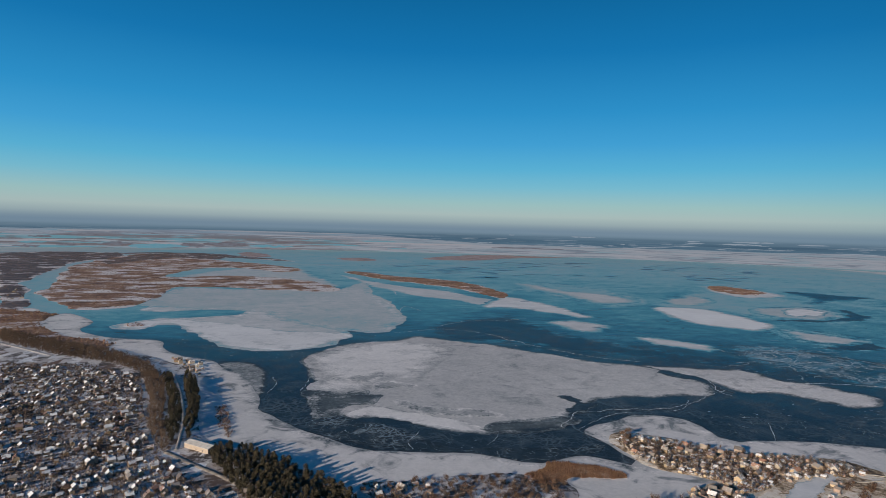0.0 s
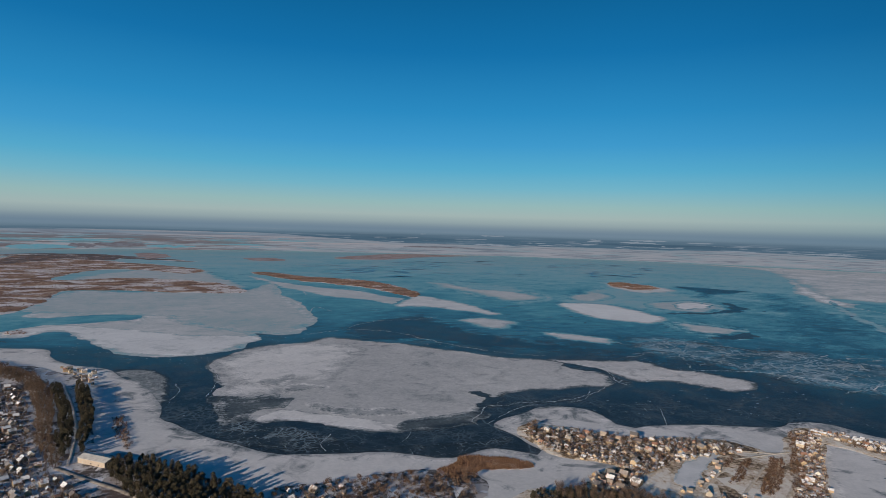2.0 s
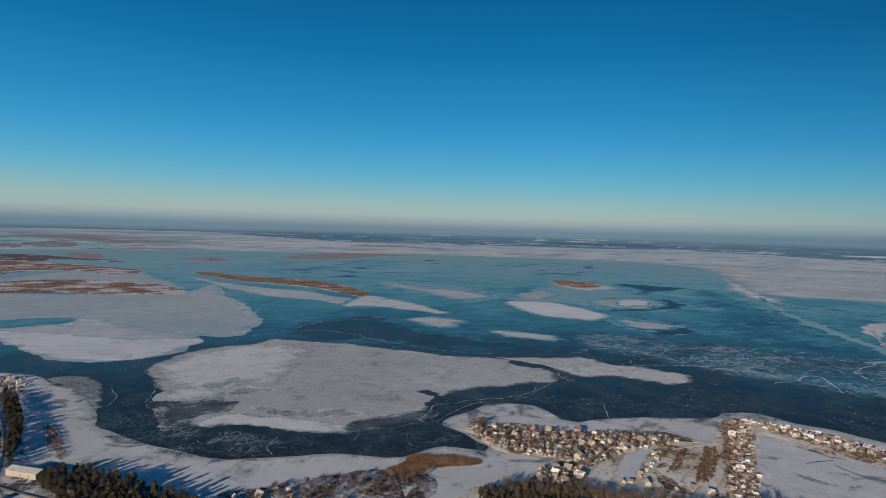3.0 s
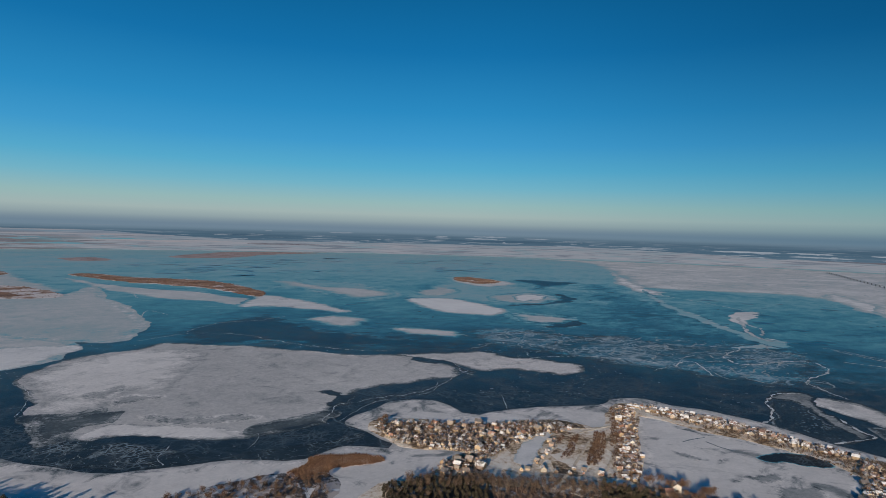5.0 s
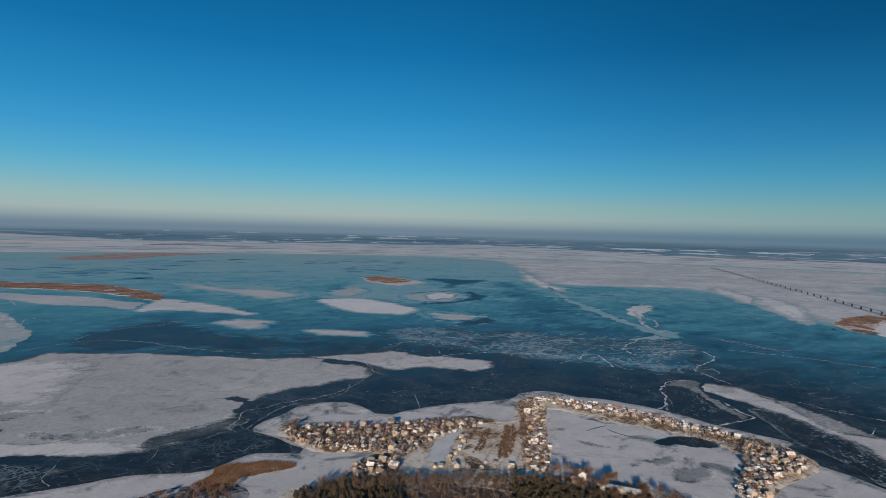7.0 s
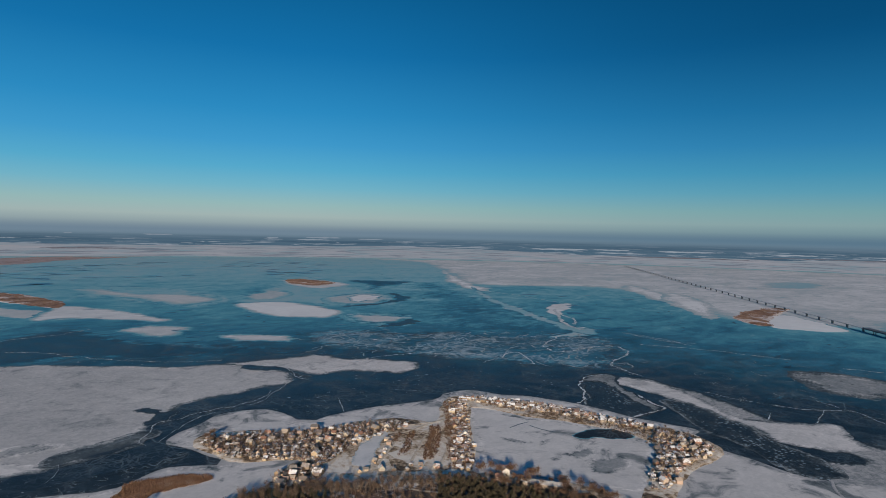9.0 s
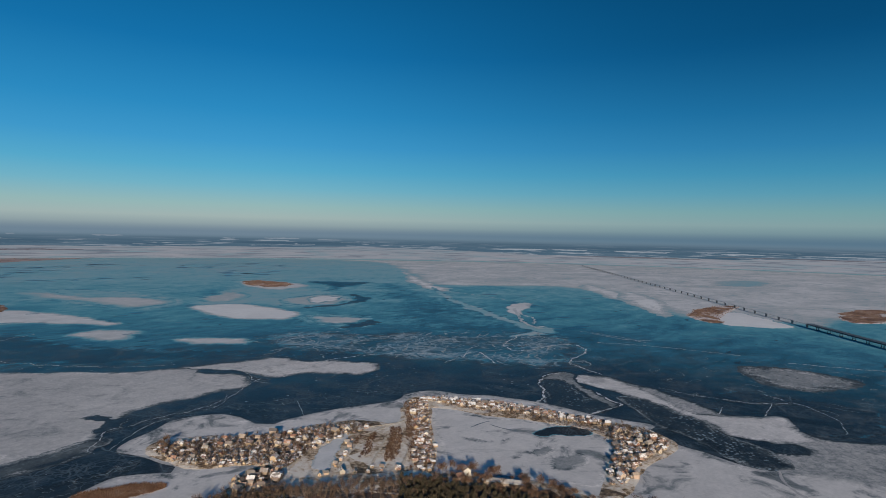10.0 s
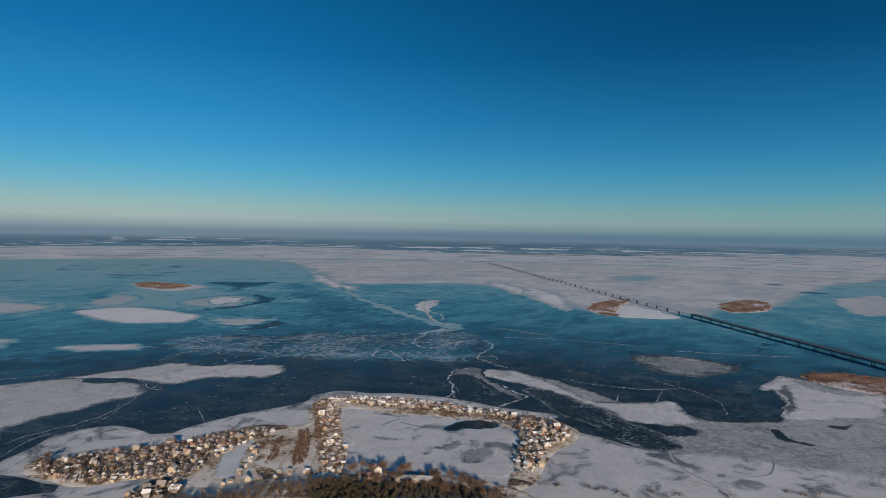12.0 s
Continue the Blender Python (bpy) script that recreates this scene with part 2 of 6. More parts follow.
def reed_nodes(nt, dark=False):
    p = spot(nt)
    at = nt.nodes.new("ShaderNodeAttribute")
    at.attribute_name = "cover"
    streak, mid = grain(nt, spot(nt, 0.8, 1.0, 1.0), 0.011, 6, 0.62, 0.5), grain(nt, p, 0.09, 6, 0.7)
    tone = calc(nt, "MULTIPLY_ADD", calc(nt, "SUBTRACT", grain(nt, spot(nt, 0.7, 1.0, 1.0), 0.02, 5, 0.6), 0.56), 1.1, calc(nt, "ADD", mid, 0.10))
    brown = ramp(nt, tone, (0.28, (0.060, 0.032, 0.020)), (0.46, (0.18, 0.086, 0.048)), (0.62, (0.31, 0.175, 0.105)), (0.78, (0.48, 0.35, 0.25)))
    if dark:
        brown = ramp(nt, tone, (0.28, (0.030, 0.026, 0.028)), (0.50, (0.075, 0.058, 0.058)), (0.68, (0.15, 0.105, 0.095)), (0.82, (0.26, 0.20, 0.18)))
    snow = calc(nt, "ADD", streak, calc(nt, "MULTIPLY", at.outputs["Fac"], -0.12))
    snow = calc(nt, "MULTIPLY_ADD", calc(nt, "SUBTRACT", mid, 0.5), 0.22, snow)
    return blend(nt, span(nt, snow, 0.44, 0.53), brown, (0.64, 0.58, 0.55)), 0.9, mid, 0.5


def plain(c0, c1, scale=0.5, rough=0.85, depth=0.05):
    def build(nt):
        n = grain(nt, spot(nt), scale, 6, 0.65)
        return ramp(nt, n, (0.3, c0), (0.7, c1)), rough, n, depth
    return build


def varied(stops, scale=1.2, wear=0.35, rough=0.8, snow=0.0):
    """One of several paints for each object, with stains and patches of lying snow."""
    def build(nt):
        n = grain(nt, spot(nt), scale, 6, 0.7)
        r = any_random(nt)
        c = blend(nt, span(nt, n, 0.45, 0.75, 0.0, wear), ramp(nt, r, *stops), (0.10, 0.08, 0.06))
        if snow:
            lie = calc(nt, "MULTIPLY_ADD", calc(nt, "FRACT", calc(nt, "MULTIPLY", r, 7.31)), 0.5, grain(nt, spot(nt), 0.45, 5, 0.7))
            c = blend(nt, span(nt, lie, snow, snow + 0.14), c, (0.72, 0.68, 0.64))
        return c, rough, n, 0.03
    return build


def many(stops, snow=0.0):
    """As varied(), for things joined into one mesh."""
    def build(nt):
        n = grain(nt, spot(nt), 1.0, 6, 0.7)
        r = island_random(nt)
        c = blend(nt, span(nt, n, 0.45, 0.75, 0.0, 0.3), ramp(nt, r, *stops), (0.10, 0.08, 0.06))
        if snow:
            lie = calc(nt, "MULTIPLY_ADD", calc(nt, "FRACT", calc(nt, "MULTIPLY", r, 7.31)), 0.5, grain(nt, spot(nt), 0.45, 5, 0.7))
            c = blend(nt, span(nt, lie, snow, snow + 0.14), c, (0.72, 0.70, 0.68))
        return c, 0.85, n, 0.03
    return build


def twig(stops):
    def build(nt):
        return ramp(nt, island_random(nt), *stops), 0.9, None, 0
    return build


M_ICE = material("lake_ice", ice_nodes, 1.31)
M_BROKEN = material("broken_ice", lambda nt: ice_nodes(nt, "lake", 0.12, 0.88), 1.31)
M_FLOE = material("floe_ice", lambda nt: ice_nodes(nt, "grey", 0.10, 0.0, 0.14, 0.44), 1.31)
M_PALEFLOE = material("pale_floe_ice", lambda nt: ice_nodes(nt, "lake", 0.10, 0.0, 0.10, 0.24), 1.31)
M_MOTTLED = material("mottled_ice", lambda nt: ice_nodes(nt, "grey", 0.10, 0.0, 0.22, 0.75), 1.31)
M_FARSNOW = material("far_snow", lambda nt: ice_nodes(nt, "lake", 0.0, 0.0, 0.14, 0.0, 0.0, 0.5), 1.31)
M_CRACKLED = material("crackled_ice", lambda nt: ice_nodes(nt, "grey", 0.60, 0.0, 0.0, 0.35), 1.31)
M_RUBBLE = material("ice_rubble", lambda nt: ice_nodes(nt, "grey", 0.10, 0.0, 0.0, 0.15, 0.60), 1.31)
M_SHALLOW = material("shallow_ice", lambda nt: ice_nodes(nt, "grey", 0.10, 0.0, 0.30, 0.26), 1.31)
M_LAND = material("snowy_earth", lambda nt: land_nodes(nt, -0.06))
M_SOIL = material("village_earth", lambda nt: land_nodes(nt, -0.07, True))
M_GROVE = material("grove_earth", lambda nt: land_nodes(nt, 0.12, True))
M_REED = material("dry_reeds", reed_nodes)
M_SCRUB = material("dark_scrub", lambda nt: reed_nodes(nt, True))
# reeds far out: distance haze put into a paler, pinker base colour
M_FARREED = material("hazed_reeds", plain((0.22, 0.15, 0.135), (0.46, 0.36, 0.335), 0.012, 0.9, 0.4))
M_RIDGE = material("pressure_ridge", plain((0.34, 0.37, 0.38), (0.66, 0.66, 0.64), 0.2, 0.8))
M_CRUSHED = material("crushed_ice", plain((0.13, 0.19, 0.21), (0.40, 0.43, 0.42), 0.08, 0.85))
M_TRACK = material("trodden_snow", plain((0.30, 0.29, 0.29), (0.55, 0.53, 0.51), 0.15, 0.9))
M_SNOWROAD = material("snow_road", plain((0.42, 0.36, 0.30), (0.66, 0.60, 0.54), 0.2, 0.95))
M_PATH = material("sandy_path", plain((0.46, 0.35, 0.24), (0.72, 0.62, 0.50), 0.25, 0.95))
M_DIRT = material("dirt_road", plain((0.16, 0.12, 0.09), (0.42, 0.36, 0.30), 0.2, 0.95))
M_LEAD = material("open_lead", plain((0.010, 0.036, 0.055), (0.022, 0.075, 0.105), 0.02, 0.3, 0.02))
M_WALL = material("house_wall", varied([(0.0, (0.60, 0.46, 0.29)), (0.2, (0.34, 0.22, 0.12)), (0.4, (0.62, 0.53, 0.40)), (0.58, (0.30, 0.13, 0.08)), (0.72, (0.46, 0.39, 0.30)), (0.88, (0.22, 0.14, 0.08)), (1.0, (0.66, 0.60, 0.50))], 0.8, 0.5))
M_ROOF = material("snowed_roof", varied([(0.0, (0.34, 0.29, 0.25)), (0.25, (0.20, 0.14, 0.10)), (0.45, (0.13, 0.115, 0.11)), (0.6, (0.36, 0.17, 0.10)), (0.75, (0.42, 0.35, 0.27)), (0.9, (0.10, 0.09, 0.09)), (1.0, (0.30, 0.25, 0.21))], 0.5, 0.4, snow=0.80))
M_PANE = material("window_glass", lambda nt: ((0.02, 0.025, 0.03), 0.08, None, 0))
M_WOOD = material("painted_wood", varied([(0.0, (0.30, 0.17, 0.09)), (0.4, (0.20, 0.14, 0.10)), (0.7, (0.45, 0.40, 0.34)), (1.0, (0.16, 0.20, 0.22))]))
M_BRICK = material("chimney_brick", plain((0.24, 0.11, 0.08), (0.40, 0.22, 0.16), 3.0))
M_BARK = material("bark", plain((0.07, 0.05, 0.04), (0.20, 0.15, 0.11), 3.0))
M_TWIG = material("bare_twigs", twig([(0.0, (0.05, 0.034, 0.024)), (0.5, (0.11, 0.068, 0.042)), (1.0, (0.22, 0.14, 0.085))]))
M_RUST = material("dry_leaves", twig([(0.0, (0.055, 0.028, 0.016)), (0.5, (0.12, 0.064, 0.036)), (1.0, (0.22, 0.13, 0.07))]))
M_STEM = material("reed_stems", twig([(0.0, (0.09, 0.045, 0.026)), (0.5, (0.20, 0.10, 0.052)), (1.0, (0.36, 0.21, 0.11))]))
M_PINE = material("pine_needles", twig([(0.0, (0.020, 0.019, 0.010)), (0.5, (0.058, 0.047, 0.024)), (1.0, (0.14, 0.100, 0.052))]))
M_STEEL = material("bridge_steel", plain((0.05, 0.06, 0.07), (0.12, 0.13, 0.14), 0.4, 0.6))
M_PALE = material("snowy_deck", plain((0.44, 0.44, 0.43), (0.62, 0.62, 0.60), 0.2, 0.9))
M_CONC = material("pier_concrete", plain((0.14, 0.135, 0.13), (0.30, 0.28, 0.26), 0.4, 0.9))


# ---- mesh tools ----
def finish(name, verts, faces, mat, parent=None, smooth=False):
    me = bpy.data.meshes.new(name)
    me.from_pydata([tuple(v) for v in verts], [], [tuple(f) for f in faces])
    me.materials.append(mat)
    if smooth:
        me.polygons.foreach_set("use_smooth", np.ones(len(me.polygons), dtype=bool))
    me.update()
    ob = new(name, me)
    ob.parent = parent
    return ob


def part(name, bm, mat, parent, label=""):
    me = bpy.data.meshes.new(name)
    bm.to_mesh(me)
    bm.free()
    me.materials.append(mat)
    ob = new(name, me)
    ob.parent = parent
    return tagged(ob, label)


def block(bm, x0, x1, y0, y1, z0, z1):
    v = [bm.verts.new(c) for c in ((x0, y0, z0), (x1, y0, z0), (x1, y1, z0), (x0, y1, z0), (x0, y0, z1), (x1, y0, z1), (x1, y1, z1), (x0, y1, z1))]
    for q in ((3, 2, 1, 0), (4, 5, 6, 7), (0, 1, 5, 4), (1, 2, 6, 5), (2, 3, 7, 6), (3, 0, 4, 7)):
        bm.faces.new([v[k] for k in q])


def outline(pts, rough, rng, n=420):
    """A closed line through the plan points with a ragged edge."""
    p = np.array(pts, float)
    m = len(p)
    t = np.linspace(0, m, n, endpoint=False)
    k = t.astype(int)
    u = (t - k)[:, None]
    a0, a1, a2, a3 = p[(k - 1) % m], p[k % m], p[(k + 1) % m], p[(k + 2) % m]
    q = 0.5 * (2 * a1 + (a2 - a0) * u + (2 * a0 - 5 * a1 + 4 * a2 - a3) * u ** 2 + (3 * a1 - a0 - 3 * a2 + a3) * u ** 3)
    area = abs(np.sum(q[:, 0] * np.roll(q[:, 1], -1) - q[:, 1] * np.roll(q[:, 0], -1))) / 2
    step = np.linalg.norm(np.roll(q, -1, 0) - q, axis=1)
    width = area / max(step.sum() / 2, 1e-6)
    side = np.roll(q, -1, 0) - np.roll(q, 1, 0)
    side = np.stack([side[:, 1], -side[:, 0]], 1) / (np.linalg.norm(side, axis=1)[:, None] + 1e-9)
    far = np.hypot(*q.mean(0))
    amp = (0.004 * far if rough < 0.05 else 0.009 * far) * min(1.0, 4 * width / (0.02 * far))
    wob = np.array([noise.fractal((x / (0.06 * far), y / (0.06 * far), width), 0.9, 2.1, 6) for x, y in q])
    wob = wob + 0.45 * np.array([noise.fractal((x / (0.014 * far), y / (0.014 * far), width), 0.8, 2.1, 3) for x, y in q])
    return q + side * (wob * amp)[:, None]


def inside(poly, pts):
    x, y = pts[:, 0], pts[:, 1]
    r = np.zeros(len(pts), bool)
    for (x0, y0), (x1, y1) in zip(poly, np.roll(poly, -1, 0)):
        c = (y0 > y) != (y1 > y)
        r ^= c & (x < (x1 - x0) * (y - y0) / (y1 - y0 + 1e-12) + x0)
    return r


def nearest(poly, pts):
    best, foot = np.full(len(pts), 1e18), np.zeros((len(pts), 2))
    for s, e2 in zip(poly, np.roll(poly, -1, 0)):
        d = e2 - s
        u = np.clip(((pts - s) @ d) / (d @ d + 1e-12), 0, 1)
        q = s + u[:, None] * d
        dd = np.sum((pts - q) ** 2, 1)
        c = dd < best
        best[c], foot[c] = dd[c], q[c]
    return np.sqrt(best), foot


LAYER = 0.03
LAID = [0]   # every slab lies a hair above the one laid before it


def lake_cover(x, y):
    """Frost and the sky's grazing reflection, put into the colour of the bare lake ice: clear and dark near the shore,
    whiter far out; the clear water reaches further to the east.
    """
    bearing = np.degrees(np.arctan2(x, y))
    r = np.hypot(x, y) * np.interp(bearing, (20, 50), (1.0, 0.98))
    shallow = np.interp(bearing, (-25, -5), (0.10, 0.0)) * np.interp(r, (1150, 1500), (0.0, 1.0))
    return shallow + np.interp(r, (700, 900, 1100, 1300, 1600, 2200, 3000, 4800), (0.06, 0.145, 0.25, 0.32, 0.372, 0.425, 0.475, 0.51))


def patch(name, pts, cover=0.8, feather=15.0, layer=1, rise=0.0, bank=6.0, bumps=0.0, cells=46, rough=0.3, mat=None, label="", category="ice floe", group="", kind="", seed=1, rim=None, base=None):
    """A slab with a ragged outline: snow, ice, land or reeds. cover grows from the rim inwards over feather metres."""
    rng = np.random.default_rng(seed + len(pts))
    poly = outline(pts, rough, rng)
    mid = poly.mean(0)
    ax = np.linalg.svd(poly - mid, full_matrices=False)[2]
    loc = (poly - mid) @ ax.T
    lo, hi = loc.min(0) - 1e-3, loc.max(0) + 1e-3
    size = hi - lo
    nx = int(cells * 1.4)
    ny = int(np.clip(cells * 1.4 * size[1] / size[0] * 2.2, 14, cells * 1.4))
    gx, gy = np.meshgrid(np.linspace(lo[0], hi[0], nx), np.linspace(lo[1], hi[1], ny), indexing="ij")
    g = np.stack([gx.ravel(), gy.ravel()], 1)
    ins = inside(loc, g)
    dist, foot = nearest(loc, g)
    idx = np.arange(nx * ny).reshape(nx, ny)
    quad = np.stack([idx[:-1, :-1], idx[1:, :-1], idx[1:, 1:], idx[:-1, 1:]], -1).reshape(-1, 4)
    if np.linalg.det(ax) < 0:
        quad = quad[:, ::-1]
    quad = quad[ins[quad].sum(1) >= 1]
    g[~ins] = foot[~ins]
    sd = np.where(ins, dist, 0.0)
    # only the piece that hangs together
    tag = np.arange(nx * ny)
    for _ in range(400):
        low_tag = tag[quad].min(1)
        before = tag.copy()
        for c in range(4):
            np.minimum.at(tag, quad[:, c], low_tag)
        if (before == tag).all():
            break
    main = np.bincount(tag[quad[:, 0]]).argmax()
    quad = quad[tag[quad[:, 0]] == main]
    used = np.unique(quad)
    remap = np.full(nx * ny, -1)
    remap[used] = np.arange(len(used))
    quad, g, sd = remap[quad], g[used], sd[used]
    xy = g @ ax + mid
    s = np.clip(sd / bank, 0, 1)
    LAID[0] += 1
    z = LAYER * layer + 0.002 * LAID[0] + rise * s * s * (3 - 2 * s)
    if bumps:
        z = z + bumps * s * np.array([0.5 + noise.noise((x * 0.06, y * 0.06, 0.3)) for x, y in xy])
    verts = np.column_stack([xy, z])
    f = np.clip(sd / max(feather * 0.7, 1e-3), 0, 1)
    thin = rim is not None and rise == 0
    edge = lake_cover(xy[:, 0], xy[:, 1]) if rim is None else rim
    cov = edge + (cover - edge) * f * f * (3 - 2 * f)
    # skirt down to the sheet
    e = np.concatenate([quad[:, [0, 1]], quad[:, [1, 2]], quad[:, [2, 3]], quad[:, [3, 0]]])
    key = np.sort(e, 1)
    _, first, count = np.unique(key, axis=0, return_index=True, return_counts=True)
    rim = e[first[count == 1]]
    b0 = len(verts)
    low = np.unique(rim)
    m2 = {v: b0 + k for k, v in enumerate(low)}
    verts = np.vstack([verts, np.column_stack([xy[low], np.full(len(low), -0.05) if not thin else z[low] - 0.03])])
    cov = np.concatenate([cov, cov[low]])
    faces = [tuple(q) for q in quad] + [(p1, p0, m2[p0], m2[p1]) for p0, p1 in rim]
    ob = finish(name, verts, faces, mat or M_ICE)
    at = ob.data.attributes.new("cover", "FLOAT", "POINT")
    at.data.foreach_set("value", cov.astype(np.float32))
    at = ob.data.attributes.new("fill", "FLOAT", "POINT")
    at.data.foreach_set("value", np.concatenate([f, f[low]]).astype(np.float32))
    at = ob.data.attributes.new("edge", "FLOAT", "POINT")
    at.data.foreach_set("value", (np.concatenate([4 * f * (1 - f), 4 * f[low] * (1 - f[low])]) * min(1.0, 30.0 / feather)).astype(np.float32))
    if base:
        ob.parent = base
        return tagged(ob, label)
    return tagged(ob, label, category, group, kind)


def ribbon(name, pts, width, layer, mat, rough=0.0, label="", category="", group="", kind="", seed=3, lift=0.0, broken=0.0):
    """A low ridge or track along a plan line."""
    rng = np.random.default_rng(seed)
    p = np.array(pts, float)
    m = len(p) - 1
    n = int(np.clip(np.linalg.norm(np.diff(p, axis=0), axis=1).sum() / 1.6, m * 12, 420))
    t = np.linspace(0, m - 1e-6, n)
    k = t.astype(int)
    u = (t - k)[:, None]
    a0, a1, a2, a3 = p[np.maximum(k - 1, 0)], p[k], p[k + 1], p[np.minimum(k + 2, m)]
    q = 0.5 * (2 * a1 + (a2 - a0) * u + (2 * a0 - 5 * a1 + 4 * a2 - a3) * u ** 2 + (3 * a1 - a0 - 3 * a2 + a3) * u ** 3)
    run = np.linalg.norm(q[-1] - q[0]) + 1
    roam = min(0.03 * run, 6.0) * (1 if category == "ice ridge" else 0)
    q = q + np.array([(noise.fractal((x * 0.03, y * 0.03, seed), 0.8, 2.1, 4), noise.fractal((x * 0.03, y * 0.03, seed + 9), 0.8, 2.1, 4)) for x, y in q]) * roam
    q = q + rng.normal(0, rough * width * 0.6, q.shape)
    d = np.gradient(q, axis=0)
    s = np.stack([-d[:, 1], d[:, 0]], 1) / (np.linalg.norm(d, axis=1)[:, None] + 1e-9)
    w = width * 0.5 * rng.uniform(1 - min(rough * 2, 0.7), 1 + min(rough * 2, 0.7), n)[:, None]
    if category == "ice ridge":
        h = np.array([noise.fractal((x * 0.12, y * 0.12, seed), 0.7, 2.2, 4) for x, y in q])[:, None]
        w = w * np.clip(0.75 + 1.1 * h - 1.1 * broken, 0.02, 1.6)
    LAID[0] += 1
    z = LAYER * layer + 0.002 * LAID[0]
    v = np.vstack([np.column_stack([q + s * w, np.full(n, z - 0.05)]), np.column_stack([q + s * w * 0.7, np.full(n, z + lift + 0.02)]),
                   np.column_stack([q - s * w * 0.7, np.full(n, z + lift + 0.02)]), np.column_stack([q - s * w, np.full(n, z - 0.05)])])
    f = []
    for r in range(3):
        f += [(r * n + k + 1, r * n + k, (r + 1) * n + k, (r + 1) * n + k + 1) for k in range(n - 1)]
    return tagged(finish(name, v, f, mat, smooth=True), label, category, group, kind)


def spread(zone, gap, rng, jitter=0.35):
    """Places about gap metres apart inside a plan outline."""
    z = np.array(zone, float)
    lo, hi = z.min(0), z.max(0)
    gx, gy = np.meshgrid(np.arange(lo[0], hi[0], gap), np.arange(lo[1], hi[1], gap))
    g = np.stack([gx.ravel(), gy.ravel()], 1)
    g = g + rng.uniform(-jitter, jitter, g.shape) * gap
    return g[inside(z, g)]


def along(line, gap, rng, off=0.0, jitter=0.2):
    """Places and headings along a plan line, off metres to its left."""
    p = np.array(line, float)
    res = []
    for s, e2 in zip(p[:-1], p[1:]):
        d = e2 - s
        n = max(1, int(round(np.linalg.norm(d) / gap)))
        h = math.atan2(d[1], d[0])
        for k in range(n):
            q = s + d * ((k + 0.5 + rng.uniform(-jitter, jitter)) / n)
            res.append((q[0] - math.sin(h) * off, q[1] + math.cos(h) * off, h))
    return res


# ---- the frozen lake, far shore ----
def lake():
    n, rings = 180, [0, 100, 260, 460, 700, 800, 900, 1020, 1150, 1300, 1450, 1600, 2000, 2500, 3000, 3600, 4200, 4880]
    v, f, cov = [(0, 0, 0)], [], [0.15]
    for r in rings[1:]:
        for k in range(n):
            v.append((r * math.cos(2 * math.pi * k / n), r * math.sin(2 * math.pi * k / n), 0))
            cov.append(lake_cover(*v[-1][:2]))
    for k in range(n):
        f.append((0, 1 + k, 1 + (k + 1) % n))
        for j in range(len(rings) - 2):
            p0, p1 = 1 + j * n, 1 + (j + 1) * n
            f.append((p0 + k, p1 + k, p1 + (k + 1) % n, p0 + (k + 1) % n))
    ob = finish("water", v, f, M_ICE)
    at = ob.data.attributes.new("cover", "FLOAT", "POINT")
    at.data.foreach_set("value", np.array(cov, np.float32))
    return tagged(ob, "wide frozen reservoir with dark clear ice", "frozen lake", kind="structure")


lake()


